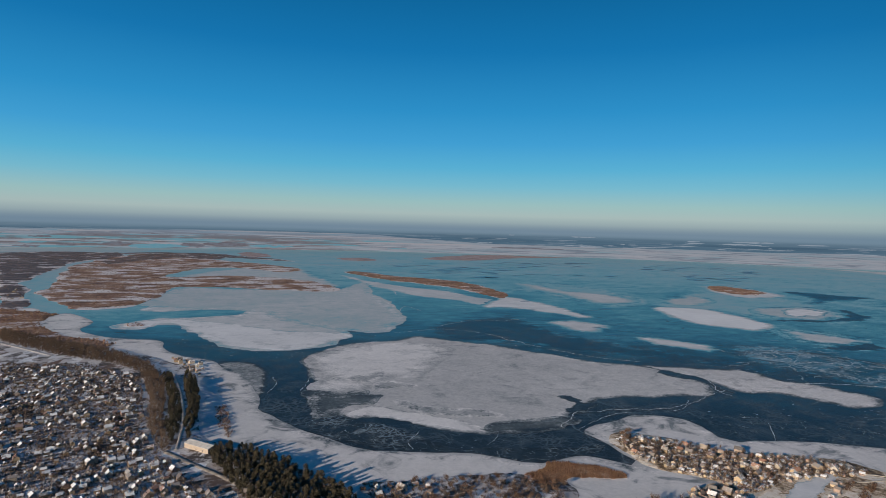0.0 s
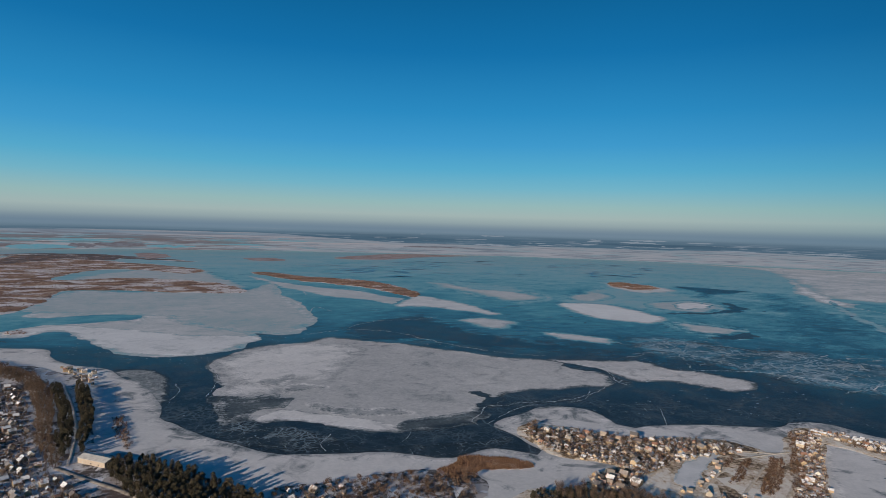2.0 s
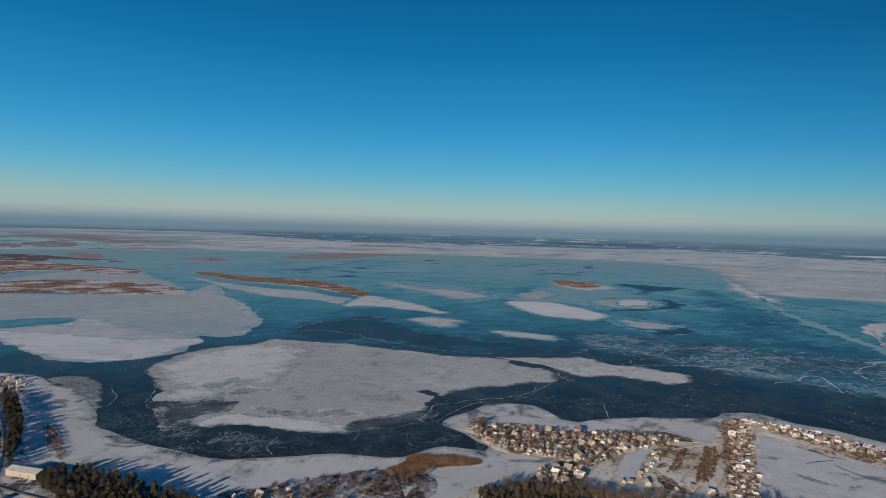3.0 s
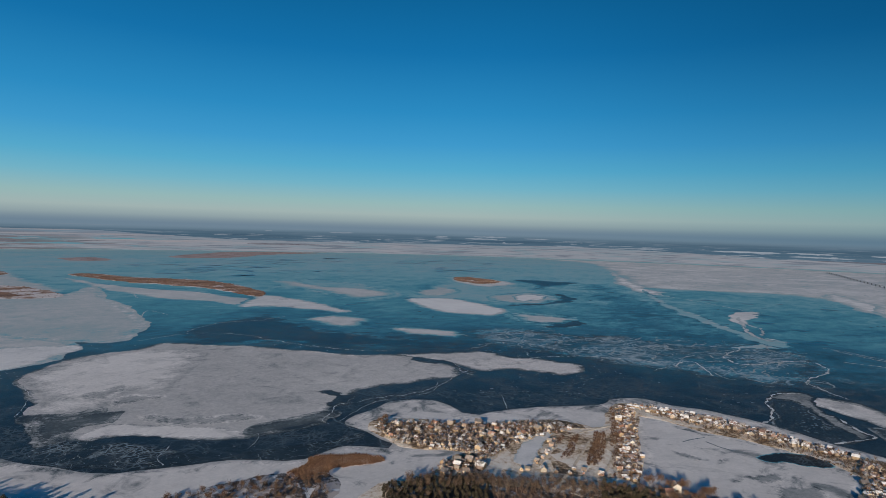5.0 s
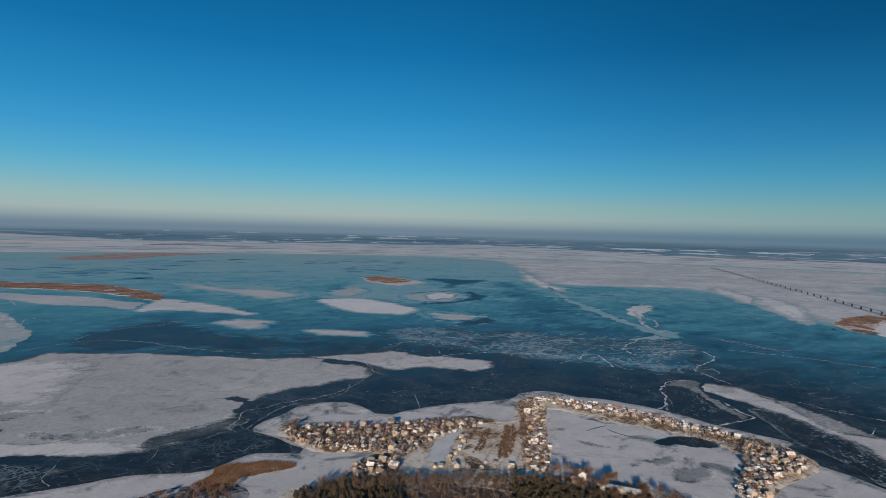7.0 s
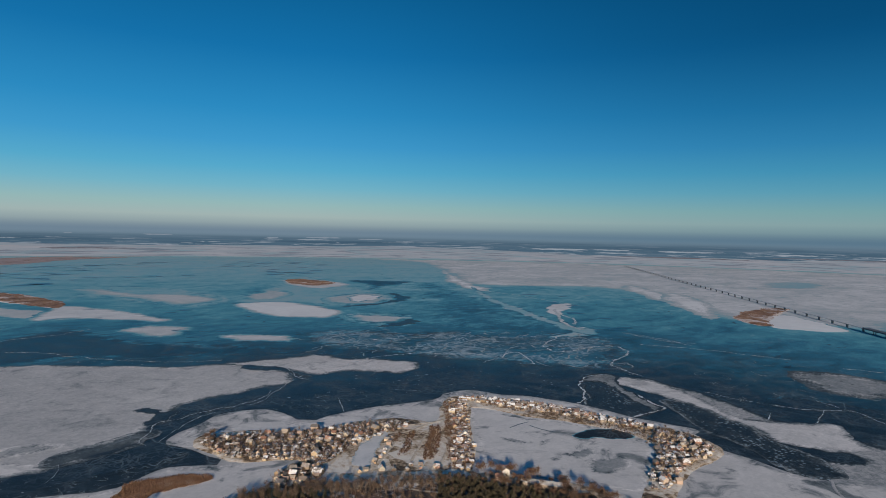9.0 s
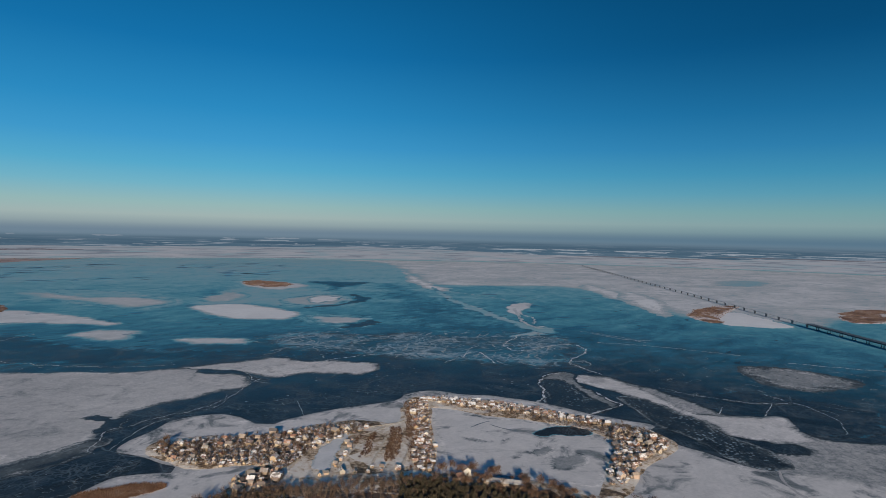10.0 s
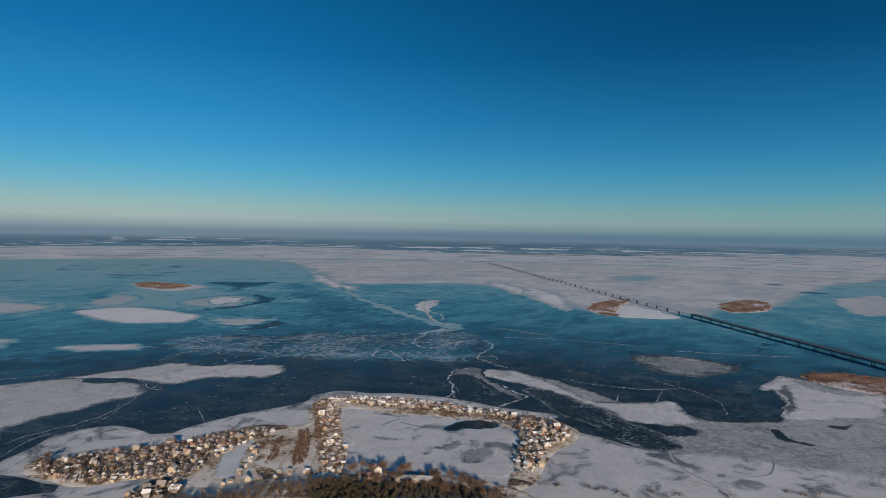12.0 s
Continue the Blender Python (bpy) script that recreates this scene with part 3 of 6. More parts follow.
def far_shore():
    """Hazy distance on glowing shells, the haze mixed into their colour: a snow plain and, above it, a line of blue
    forest.
    """
    # emission in place of sunlight on the far land; see-through where not solid
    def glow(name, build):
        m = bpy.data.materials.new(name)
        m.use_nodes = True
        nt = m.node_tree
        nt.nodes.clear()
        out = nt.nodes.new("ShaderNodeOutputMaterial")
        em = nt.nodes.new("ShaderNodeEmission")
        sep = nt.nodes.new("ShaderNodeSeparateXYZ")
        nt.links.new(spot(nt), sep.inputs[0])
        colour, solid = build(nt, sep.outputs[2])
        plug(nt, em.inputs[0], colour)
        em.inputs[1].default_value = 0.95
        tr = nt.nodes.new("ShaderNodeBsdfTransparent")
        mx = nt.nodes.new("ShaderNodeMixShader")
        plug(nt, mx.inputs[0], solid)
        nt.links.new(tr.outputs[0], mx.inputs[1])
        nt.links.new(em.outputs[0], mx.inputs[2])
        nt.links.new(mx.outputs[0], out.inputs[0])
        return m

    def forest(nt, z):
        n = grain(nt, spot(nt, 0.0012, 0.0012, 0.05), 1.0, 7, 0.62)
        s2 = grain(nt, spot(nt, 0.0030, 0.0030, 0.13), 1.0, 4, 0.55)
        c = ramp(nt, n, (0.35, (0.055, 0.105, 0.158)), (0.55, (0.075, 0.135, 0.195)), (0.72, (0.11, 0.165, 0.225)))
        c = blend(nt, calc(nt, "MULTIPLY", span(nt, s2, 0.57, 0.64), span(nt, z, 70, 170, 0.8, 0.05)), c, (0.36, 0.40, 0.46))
        # haze is painted over the trees with height, then fades into the sky
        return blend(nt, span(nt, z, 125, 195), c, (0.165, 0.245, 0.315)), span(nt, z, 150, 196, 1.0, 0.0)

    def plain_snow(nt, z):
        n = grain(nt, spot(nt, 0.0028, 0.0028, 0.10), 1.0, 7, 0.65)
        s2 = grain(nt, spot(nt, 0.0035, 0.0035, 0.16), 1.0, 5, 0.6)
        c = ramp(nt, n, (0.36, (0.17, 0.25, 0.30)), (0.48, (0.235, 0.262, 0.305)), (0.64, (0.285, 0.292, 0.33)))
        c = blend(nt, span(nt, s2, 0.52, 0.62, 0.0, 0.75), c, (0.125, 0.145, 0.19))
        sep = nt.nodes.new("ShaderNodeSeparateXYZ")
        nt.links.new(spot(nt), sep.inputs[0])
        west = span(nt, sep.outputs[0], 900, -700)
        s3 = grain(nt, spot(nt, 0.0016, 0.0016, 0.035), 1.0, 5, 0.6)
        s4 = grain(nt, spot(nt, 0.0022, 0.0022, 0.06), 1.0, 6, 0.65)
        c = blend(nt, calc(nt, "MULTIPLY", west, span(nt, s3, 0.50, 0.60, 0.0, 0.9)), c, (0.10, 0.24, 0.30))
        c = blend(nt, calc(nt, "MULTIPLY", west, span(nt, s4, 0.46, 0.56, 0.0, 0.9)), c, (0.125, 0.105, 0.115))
        # the plain's upper part is tinted to haze colour
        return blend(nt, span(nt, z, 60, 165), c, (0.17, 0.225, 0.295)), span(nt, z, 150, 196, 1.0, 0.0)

    def crest(bearing):
        return float(np.interp(bearing, (-60, -28, -3, 2, 10, 15, 21, 31, 46, 54, 62, 78, 91, 120), (134, 130, 138, 132, 104, 86, 81, 92, 92, 78, 60, 72, 100, 120)))

    n2 = 720
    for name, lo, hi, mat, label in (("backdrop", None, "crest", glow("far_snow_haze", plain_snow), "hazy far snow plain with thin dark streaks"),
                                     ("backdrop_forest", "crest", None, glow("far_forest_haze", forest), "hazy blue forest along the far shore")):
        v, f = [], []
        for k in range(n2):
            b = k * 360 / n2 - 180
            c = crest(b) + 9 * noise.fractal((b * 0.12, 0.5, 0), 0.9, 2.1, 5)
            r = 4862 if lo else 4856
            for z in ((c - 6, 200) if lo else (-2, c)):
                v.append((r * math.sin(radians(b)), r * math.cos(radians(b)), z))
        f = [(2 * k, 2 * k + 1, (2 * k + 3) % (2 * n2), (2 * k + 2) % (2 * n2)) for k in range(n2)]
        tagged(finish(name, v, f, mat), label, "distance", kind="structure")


    # streaks of open field, shoal and channel seen edge-on in the distance, self-glowing like the shells: bearings,
    # height, half thickness
    far_strips = {}
    far_strips["snow"] = [(31.8, 32.9, 152, 4.6), (35.4, 38.6, 157, 6.9), (40.2, 42.6, 151, 4.6), (15.8, 16.4, 163, 4.6), (17.9, 20.0, 179, 4.6), (21.6, 23.9, 162, 6.9), (-1.7, 3.9, 179, 4.6), (68.9, 73.1, 108, 6.9), (64.6, 67.3, 82, 4.6), (77.2, 80.6, 105, 6.9), (83.5, 91.3, 107, 4.6), (31.6, 33.3, 140, 4.6), (34.6, 37.7, 140, 5.8), (56.7, 62.1, 103, 9.2), (62.5, 65.8, 107, 6.9), (68.2, 71.4, 105, 6.9)]
    far_strips["pink"] = [(-23.4, -18.1, 121, 9.2), (-13.3, 1.8, 137, 6.9), (-26.3, -21.0, 54, 6.9), (-8.0, 8.2, 109, 9.2), (-0.3, 13.1, 72, 9.2)]
    far_strips["brown"] = [(-23.5, -22.0, 24, 11.5), (-20.2, -17.9, 31, 16.1), (-14.2, -12.2, 25, 20.7), (-12.4, -8.5, 37, 18.4), (-7.0, -5.5, 66, 6.9), (-5.5, -3.2, 56, 6.9), (-25.3, -23.7, 76, 9.2), (-23.0, -20.2, 92, 6.9), (-17.3, -16.0, 108, 6.9), (14.2, 21.1, 58, 6.9), (-26.3, -24.5, 11, 9.2), (64.6, 75.7, 61, 5.8), (76.7, 91.3, 83, 4.6)]
    far_strips["teal"] = [(-18.3, -13.5, 14, 20.7), (-15.5, -12.1, 62, 6.9), (1.8, 5.3, 80, 6.9), (-26.0, -24.0, 37, 6.9), (-8.5, -4.5, 25, 11.5), (-2.4, 1.8, 45, 6.9)]
    rng = np.random.default_rng(77)
    for _ in range(70):
        b = rng.uniform(8, 100)
        far_strips["snow"].append((b, b + rng.uniform(0.3, 2.2), crest(b) + rng.uniform(4, 50), rng.uniform(0.8, 2.4)))
    for _ in range(64):
        b = rng.uniform(-36, 7)
        far_strips[("pink", "brown", "brown", "teal")[int(rng.integers(4))]].append((b, b + rng.uniform(0.6, 3.2), rng.uniform(18, crest(b) - 8), rng.uniform(1.2, 3.6)))
    tones = {"snow": (0.33, 0.37, 0.43), "pink": (0.30, 0.285, 0.31), "brown": (0.115, 0.105, 0.125), "teal": (0.10, 0.25, 0.32)}

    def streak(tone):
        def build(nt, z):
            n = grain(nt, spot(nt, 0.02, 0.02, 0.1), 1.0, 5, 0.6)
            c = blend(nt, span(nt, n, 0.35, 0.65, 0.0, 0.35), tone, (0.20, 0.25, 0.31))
            # streaks take on a painted haze tint as they rise
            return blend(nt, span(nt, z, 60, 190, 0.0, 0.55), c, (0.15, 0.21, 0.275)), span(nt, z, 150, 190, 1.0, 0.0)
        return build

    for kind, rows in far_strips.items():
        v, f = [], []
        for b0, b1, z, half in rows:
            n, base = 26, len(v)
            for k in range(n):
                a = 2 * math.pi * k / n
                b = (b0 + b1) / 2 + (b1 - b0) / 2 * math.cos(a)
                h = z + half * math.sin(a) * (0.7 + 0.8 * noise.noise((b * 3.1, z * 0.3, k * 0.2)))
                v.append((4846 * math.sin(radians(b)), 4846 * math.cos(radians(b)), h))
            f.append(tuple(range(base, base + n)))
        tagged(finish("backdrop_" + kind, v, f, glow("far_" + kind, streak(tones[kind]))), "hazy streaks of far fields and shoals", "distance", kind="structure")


far_shore()

# ---- snow and ice fields ----
FL = "ice floes"
patch("far_snowfield", [(-2160, 4230), (-1580, 4480), (-860, 4670), (-200, 4745), (415, 4730), (1300, 4570), (2100, 4260), (2770, 3860), (2810, 3820), (3140, 3150), (2630, 2365), (2160, 1855), (1915, 1545), (2045, 1350), (2225, 1185), (2185, 980), (2000, 765), (1795, 590), (1645, 490), (1630, 405), (1700, 215), (1705, 130), (1855, 120), (2080, -25), (2735, -145), (3365, -290), (3950, -535), (4705, -635), (4740, 240), (4525, 1420), (3950, 2620), (2805, 3820), (2095, 4265), (855, 4670), (-865, 4670), (-2160, 4230)], 0.74, 80, 1, cells=80, rough=0.02, mat=M_FARSNOW, label="far snow-covered ice under a hazy horizon", category="snowfield", kind="structure")
big_floe = patch("ice_floe", [(-55, 905), (-30, 965), (15, 1020), (95, 1050), (140, 1085), (195, 1045), (270, 995), (330, 930), (390, 865), (455, 835), (495, 805), (484, 727), (479, 699), (454, 670), (416, 677), (377, 675), (309, 670), (287, 645), (254, 622), (233, 594), (210, 591), (173, 590), (147, 562), (122, 571), (80, 595), (47, 623), (6, 626), (-6, 658), (-25, 681), (-36, 734), (-33, 782)], 0.68, 14, 1, rim=0.42, cells=100, rough=0.12, mat=M_FLOE, label="large grey wind-ruffled floe between dark channels", group=FL)
patch("snow_lobe", [(-50, 905), (15, 1010), (95, 1040), (180, 995), (170, 915), (135, 842), (103, 780), (65, 776), (34, 729), (-7, 719), (-34, 734), (-23, 802)], 0.84, 55, 2, rough=0.1, mat=M_FLOE, label="smooth white snow patch lying on the grey floe", group=FL, base=big_floe, seed=5, rim=0.64)
patch("snow_lobe", [(7, 630), (31, 664), (73, 640), (117, 609), (138, 593), (147, 567), (122, 572), (80, 596), (47, 623)], 0.86, 7, 2, rough=0.1, mat=M_FLOE, label="white snow lip along the dark channel", group=FL, base=big_floe, seed=6, rim=0.64)
patch("ice_floe", [(455, 835), (545, 815), (610, 800), (610, 745), (645, 710), (660, 680), (670, 645), (644, 617), (611, 611), (595, 635), (566, 667), (519, 678), (501, 698), (495, 750), (480, 785)], 0.76, 16, 2, rim=0.42, rough=0.2, mat=M_FLOE, label="long snowy tongue of ice reaching into dark ice", group=FL, seed=7)
pale_floe = patch("ice_floe", [(-440, 1455), (-425, 1745), (-345, 1870), (-175, 1840), (-5, 1775), (75, 1780), (130, 1585), (135, 1335), (125, 1240), (65, 1215), (20, 1170), (15, 1110), (-5, 1035), (-55, 975), (-105, 960), (-160, 980), (-215, 1040), (-260, 1125), (-300, 1205), (-340, 1215), (-360, 1165), (-405, 1170), (-425, 1205), (-395, 1270), (-320, 1310), (-215, 1350), (-235, 1460), (-345, 1410), (-395, 1390)], 0.72, 26, 1, cells=70, rough=0.1, rim=0.62, mat=M_PALEFLOE, label="broad pale floe beside the reed marsh", group=FL, seed=8)
patch("snow_lobe", [(-420, 1195), (-390, 1255), (-315, 1285), (-190, 1210), (-85, 1145), (15, 1115), (-5, 1050), (-55, 980), (-110, 970), (-165, 990), (-215, 1045), (-260, 1125), (-305, 1215), (-345, 1230), (-365, 1180)], 0.84, 14, 2, rough=0.1, mat=M_PALEFLOE, label="white snow-covered rim of the pale floe", group=FL, base=pale_floe, seed=9, rim=0.64)
patch("ice_floe", [(-10, 2475), (110, 2190), (220, 2015), (345, 1850), (435, 1640), (470, 1485), (395, 1480), (305, 1630), (220, 1735), (165, 1850), (85, 2040)], 0.72, 25, 1, rough=0.2, label="pale ice skirting a reed strip", group=FL, seed=10)
patch("ice_floe", [(791, 377), (830, 365), (839, 324), (824, 275), (793, 216), (768, 172), (751, 140), (773, 97), (751, 78), (733, 49), (754, 4), (789, -24), (851, -22), (925, -10), (965, -5), (1025, -35), (1000, -75), (975, -145), (955, -180), (587, -117), (583, -91), (577, -57), (570, -25), (566, 4), (565, 44), (577, 74), (604, 110), (639, 100), (670, 66), (688, 91), (675, 131), (690, 166), (718, 187), (737, 229), (758, 276), (784, 337)], 0.585, 14, 1, cells=80, rough=0.06, mat=M_MOTTLED, label="mottled grey-green ice field beyond the houses", group=FL, seed=33)
patch("ice_floe", [(-175, 895), (-129, 884), (-100, 838), (-83, 737), (-92, 695), (-108, 739), (-132, 809), (-156, 841)], 0.52, 14, 1, mat=M_MOTTLED, rough=0.2, label="grey-green ice shelf by the snowy beach", group=FL, seed=36)

patch("ice_floe", [(-490, 1715), (-465, 1910), (-310, 1875), (-180, 1870), (-10, 1905), (80, 2145), (95, 1785), (125, 1530), (145, 1335), (100, 1150), (0, 1150), (-150, 1300), (-185, 1400), (-390, 1445), (-490, 1545)], 0.66, 40, 1, rim=0.62, mat=M_PALEFLOE, label="thin pale snow on ice below the reed marsh", group=FL, seed=201)
# thin frost round the snow bars, wind-packed rims of the far snow
for k, (o, c, w, m) in enumerate((([(830, 1535), (1130, 1865), (1600, 2260), (1475, 1755), (1360, 1395), (1175, 1225), (1070, 1275), (1005, 1330), (945, 1425)], 0.50, 110, M_ICE), ([(895, 1165), (1010, 1150), (1055, 1090), (1060, 1005), (960, 945), (885, 965), (860, 1035)], 0.44, 60, M_ICE), ([(475, 1780), (775, 2230), (910, 1915), (895, 1625), (745, 1495), (655, 1680), (605, 1905)], 0.48, 60, M_ICE),
                                  ([(2370, 1105), (2430, 1040), (2200, 835), (1960, 650), (1755, 580), (1875, 710), (2025, 845)], 0.84, 60, M_FARSNOW), ([(2565, 2280), (2285, 1950), (1890, 1500), (1830, 1365), (1715, 1330), (1855, 1580), (2145, 1890)], 0.86, 50, M_FARSNOW), ([(2215, 860), (2220, 780), (1940, 600), (1690, 495), (1585, 490), (1735, 600), (1960, 750)], 0.86, 60, M_FARSNOW))):
    patch("frost_sheet", o, c, w, 1 if k < 3 else 2, cells=60, rough=0.3, mat=m, label="thin frost sheet round snow bars" if k < 3 else "bright wind-packed rim of far snow", category="frost", group="frost sheets", seed=270 + k, rim=None if k < 3 else 0.6)
patch("snow_bar", [(470, 1735), (550, 1630), (570, 1455), (605, 1350), (555, 1315), (490, 1405), (425, 1485), (360, 1495)], 0.82, 34, 2, label="narrow wind-drifted snow bar on teal ice", category="snow bar", group="snow bars", rough=0.25, seed=210)
patch("snow_bar", [(625, 2190), (720, 2135), (755, 1940), (865, 1825), (870, 1650), (760, 1565), (690, 1600), (675, 1780), (635, 1945)], 0.70, 80, 2, label="narrow wind-drifted snow bar on teal ice", category="snow bar", group="snow bars", rough=0.25, seed=211)
patch("snow_bar", [(440, 1245), (515, 1290), (565, 1240), (575, 1175), (510, 1120), (465, 1120), (445, 1175)], 0.76, 50, 2, label="narrow wind-drifted snow bar on teal ice", category="snow bar", group="snow bars", rough=0.25, seed=212)
patch("snow_bar", [(555, 1070), (605, 1070), (645, 1020), (668, 954), (626, 922), (592, 950), (556, 1002)], 0.78, 40, 2, label="narrow wind-drifted snow bar on teal ice", category="snow bar", group="snow bars", rough=0.25, seed=213)
patch("snow_bar", [(835, 1510), (920, 1515), (995, 1450), (990, 1330), (965, 1185), (880, 1135), (835, 1170), (790, 1230), (790, 1355)], 0.90, 44, 2, label="narrow wind-drifted snow bar on teal ice", category="snow bar", group="snow bars", rough=0.25, seed=214)
patch("snow_bar", [(975, 1695), (1130, 1795), (1155, 1705), (1090, 1595), (975, 1550), (935, 1585)], 0.64, 60, 2, label="narrow wind-drifted snow bar on teal ice", category="snow bar", group="snow bars", rough=0.25, seed=215)
patch("snow_bar", [(1170, 1520), (1290, 1540), (1355, 1505), (1320, 1380), (1210, 1285), (1125, 1285), (1075, 1340), (1075, 1430)], 0.64, 55, 2, label="narrow wind-drifted snow bar on teal ice", category="snow bar", group="snow bars", rough=0.25, seed=216)
patch("snow_bar", [(945, 1165), (980, 1115), (1015, 1065), (1035, 1010), (960, 970), (910, 990), (890, 1055)], 0.66, 45, 2, label="narrow wind-drifted snow bar on teal ice", category="snow bar", group="snow bars", rough=0.25, seed=217)
patch("snow_bar", [(1380, 2140), (1495, 2110), (1555, 2010), (1495, 1805), (1315, 1715), (1270, 1825)], 0.76, 60, 2, label="snow skirt round a small reed islet", category="snow bar", group="snow bars", rough=0.25, seed=218)
patch("snow_bar", [(1215, 1475), (1305, 1470), (1265, 1380), (1140, 1340)], 0.86, 22, 3, label="small white drift with a thin reed tuft", category="snow bar", group="snow bars", seed=220)
patch("ice_floe", [(1615, 1980), (1805, 1805), (1770, 1710), (1570, 1670), (1425, 1580), (1410, 1630), (1525, 1760)], 0.22, 70, 2, label="dark clear ice beside the snow bars", group=FL, seed=221)
patch("ice_floe", [(1395, 1465), (1340, 1310), (1210, 1265), (1110, 1250), (1015, 1280), (1135, 1300), (1250, 1330)], 0.2, 18, 1, label="dark clear crescent under a snow bar", group=FL, seed=222)
patch("ice_floe", [(1040, 1045), (1030, 965), (935, 925), (855, 955), (950, 990)], 0.15, 16, 1, label="dark clear crescent under a snow bar", group=FL, seed=223)
patch("snow_bar", [(1540, 930), (1585, 925), (1615, 900), (1485, 840), (1390, 805), (1320, 755), (1335, 740), (1265, 690), (1245, 690), (1280, 720), (1255, 725), (1345, 800), (1405, 855)], 0.8, 8, 3, cells=90, label="crooked snow spit on open teal ice", category="snow bar", group="snow bars", rough=0.35, seed=224)
patch("snow_bar", [(1220, 700), (1210, 660), (1205, 620), (1155, 575), (1115, 575), (1075, 600), (1030, 630), (1105, 630), (1155, 645)], 0.6, 14, 3, label="pale crushed snow below the spit", category="snow bar", group="snow bars", rough=0.35, seed=225)
patch("ice_floe", [(1820, 1455), (1530, 1125), (1360, 895), (1250, 735), (1200, 655), (1210, 610), (1135, 575), (1135, 635), (1210, 740), (1310, 895), (1480, 1120), (1710, 1365)], 0.52, 14, 3, cells=110, label="long pale pressure ridge across teal ice", group=FL, seed=226)
patch("ice_floe", [(790, 380), (826, 366), (828, 320), (806, 276), (770, 232), (736, 178), (762, 128), (786, 100), (734, 76), (712, 60), (674, 95), (678, 138), (706, 176), (738, 230), (762, 286), (772, 332)], 0.8, 12, 2, label="white snow tongue along dark ice", group=FL, rough=0.15, seed=227, mat=M_FLOE, rim=0.5)
patch("ice_floe", [(760, 404), (808, 404), (828, 388), (780, 348), (738, 304), (720, 282), (706, 262), (680, 268), (702, 292), (730, 328), (770, 374)], 0.5, 9, 2, label="grey frosted arc round a dark pool", group=FL, seed=228, mat=M_FLOE)
patch("ice_floe", [(744, 388), (772, 378), (726, 326), (706, 290), (682, 270), (648, 274), (636, 298), (652, 336), (704, 364)], 0.1, 6, 3, label="dark pool of clear ice with frost specks", group=FL, seed=229, rim=0.4, mat=M_RUBBLE)
patch("ice_floe", [(1048, 200), (1092, 170), (1098, 106), (1076, 52), (1054, 32), (992, 56), (944, 90), (944, 130), (958, 156)], 0.50, 40, 1, rim=0.34, label="frosted patch of broken greenish ice", group=FL, rough=0.4, seed=230, mat=M_CRACKLED)
patch("ice_floe", [(874, 172), (886, 136), (896, 92), (898, 42), (882, 14), (780, 2), (746, 38), (742, 78), (794, 100), (776, 146), (766, 186), (818, 184)], 0.07, 10, 1, label="black clear ice between snow tongues", group=FL, seed=231)
patch("ice_floe", [(738, 280), (750, 246), (722, 196), (686, 152), (664, 123), (651, 97), (621, 65), (588, 76), (589, 102), (616, 136), (642, 173), (672, 216)], 0.15, 16, 3, label="dark rubble of small broken ice plates", group=FL, rough=0.3, seed=232, rim=0.45, mat=M_RUBBLE)
patch("ice_floe", [(918, 2), (1012, -14), (1016, -34), (964, -60), (946, -98), (968, -142), (862, -128), (804, -74), (790, -40), (786, -18), (840, -28), (898, -22), (926, -10)], 0.8, 14, 3, label="white snow hook on the mottled ice", group=FL, seed=233, rim=0.56, mat=M_FLOE)
patch("ice_floe", [(968, -22), (946, -32), (860, -38), (800, -28), (796, -22), (854, -26), (912, -18)], 0.4, 6, 4, label="grey bare streak on the snow hook", group=FL, seed=234, rim=0.7, mat=M_FLOE)
patch("ice_floe", [(728, -10), (722, -22), (704, -28), (697, -52), (689, -47), (690, -27), (702, -16)], 0.14, 3, 4, label="dark curved lead in mottled ice", group=FL, seed=235, rim=0.5, mat=M_FLOE)
patch("ice_floe", [(776, -66), (796, -90), (766, -82), (766, -68)], 0.2, 3, 4, label="dark short lead in mottled ice", group=FL, seed=236, rim=0.5, mat=M_FLOE)
patch("crackled_rim", [(-42, 734), (0, 720), (34, 730), (25, 682), (0, 652), (-6, 624), (-34, 665)], 0.36, 14, 3, label="crackled grey ice at the floe's edge", group=FL, base=big_floe, seed=240, rim=0.45, mat=M_CRACKLED)
patch("crackled_rim", [(-30, 718), (-2, 706), (26, 710), (52, 704), (39, 669), (16, 669), (-2, 647), (-11, 627), (-27, 629)], 0.36, 14, 3, label="crackled grey ice at the floe's edge", group=FL, base=big_floe, seed=241, rim=0.45, mat=M_CRACKLED)
patch("crackled_rim", [(148, 586), (185, 599), (238, 608), (250, 590), (216, 567), (174, 562), (148, 563)], 0.36, 14, 3, label="crackled grey ice at the floe's edge", group=FL, base=big_floe, seed=242, rim=0.45, mat=M_CRACKLED)
patch("ice_floe", [(-26, 621), (14, 621), (68, 573), (106, 528), (148, 526), (187, 519), (245, 521), (208, 490), (159, 482), (109, 501), (62, 523), (12, 552), (-24, 561)], 0.13, 16, 1, label="black channel ice laced with white cracks", group=FL, seed=243, cells=70, rim=0.06, mat=M_CRACKLED)
patch("bare_patch", [(12, 790), (42, 816), (60, 836), (62, 796), (34, 766)], 0.58, 14, 4, label="grey bared patch on the snowy floe", group=FL, base=big_floe, seed=245, rim=0.74, mat=M_FLOE)
patch("bare_patch", [(44, 754), (62, 774), (94, 744), (70, 736), (42, 720)], 0.58, 14, 4, label="grey bared patch on the snowy floe", group=FL, base=big_floe, seed=246, rim=0.74, mat=M_FLOE)
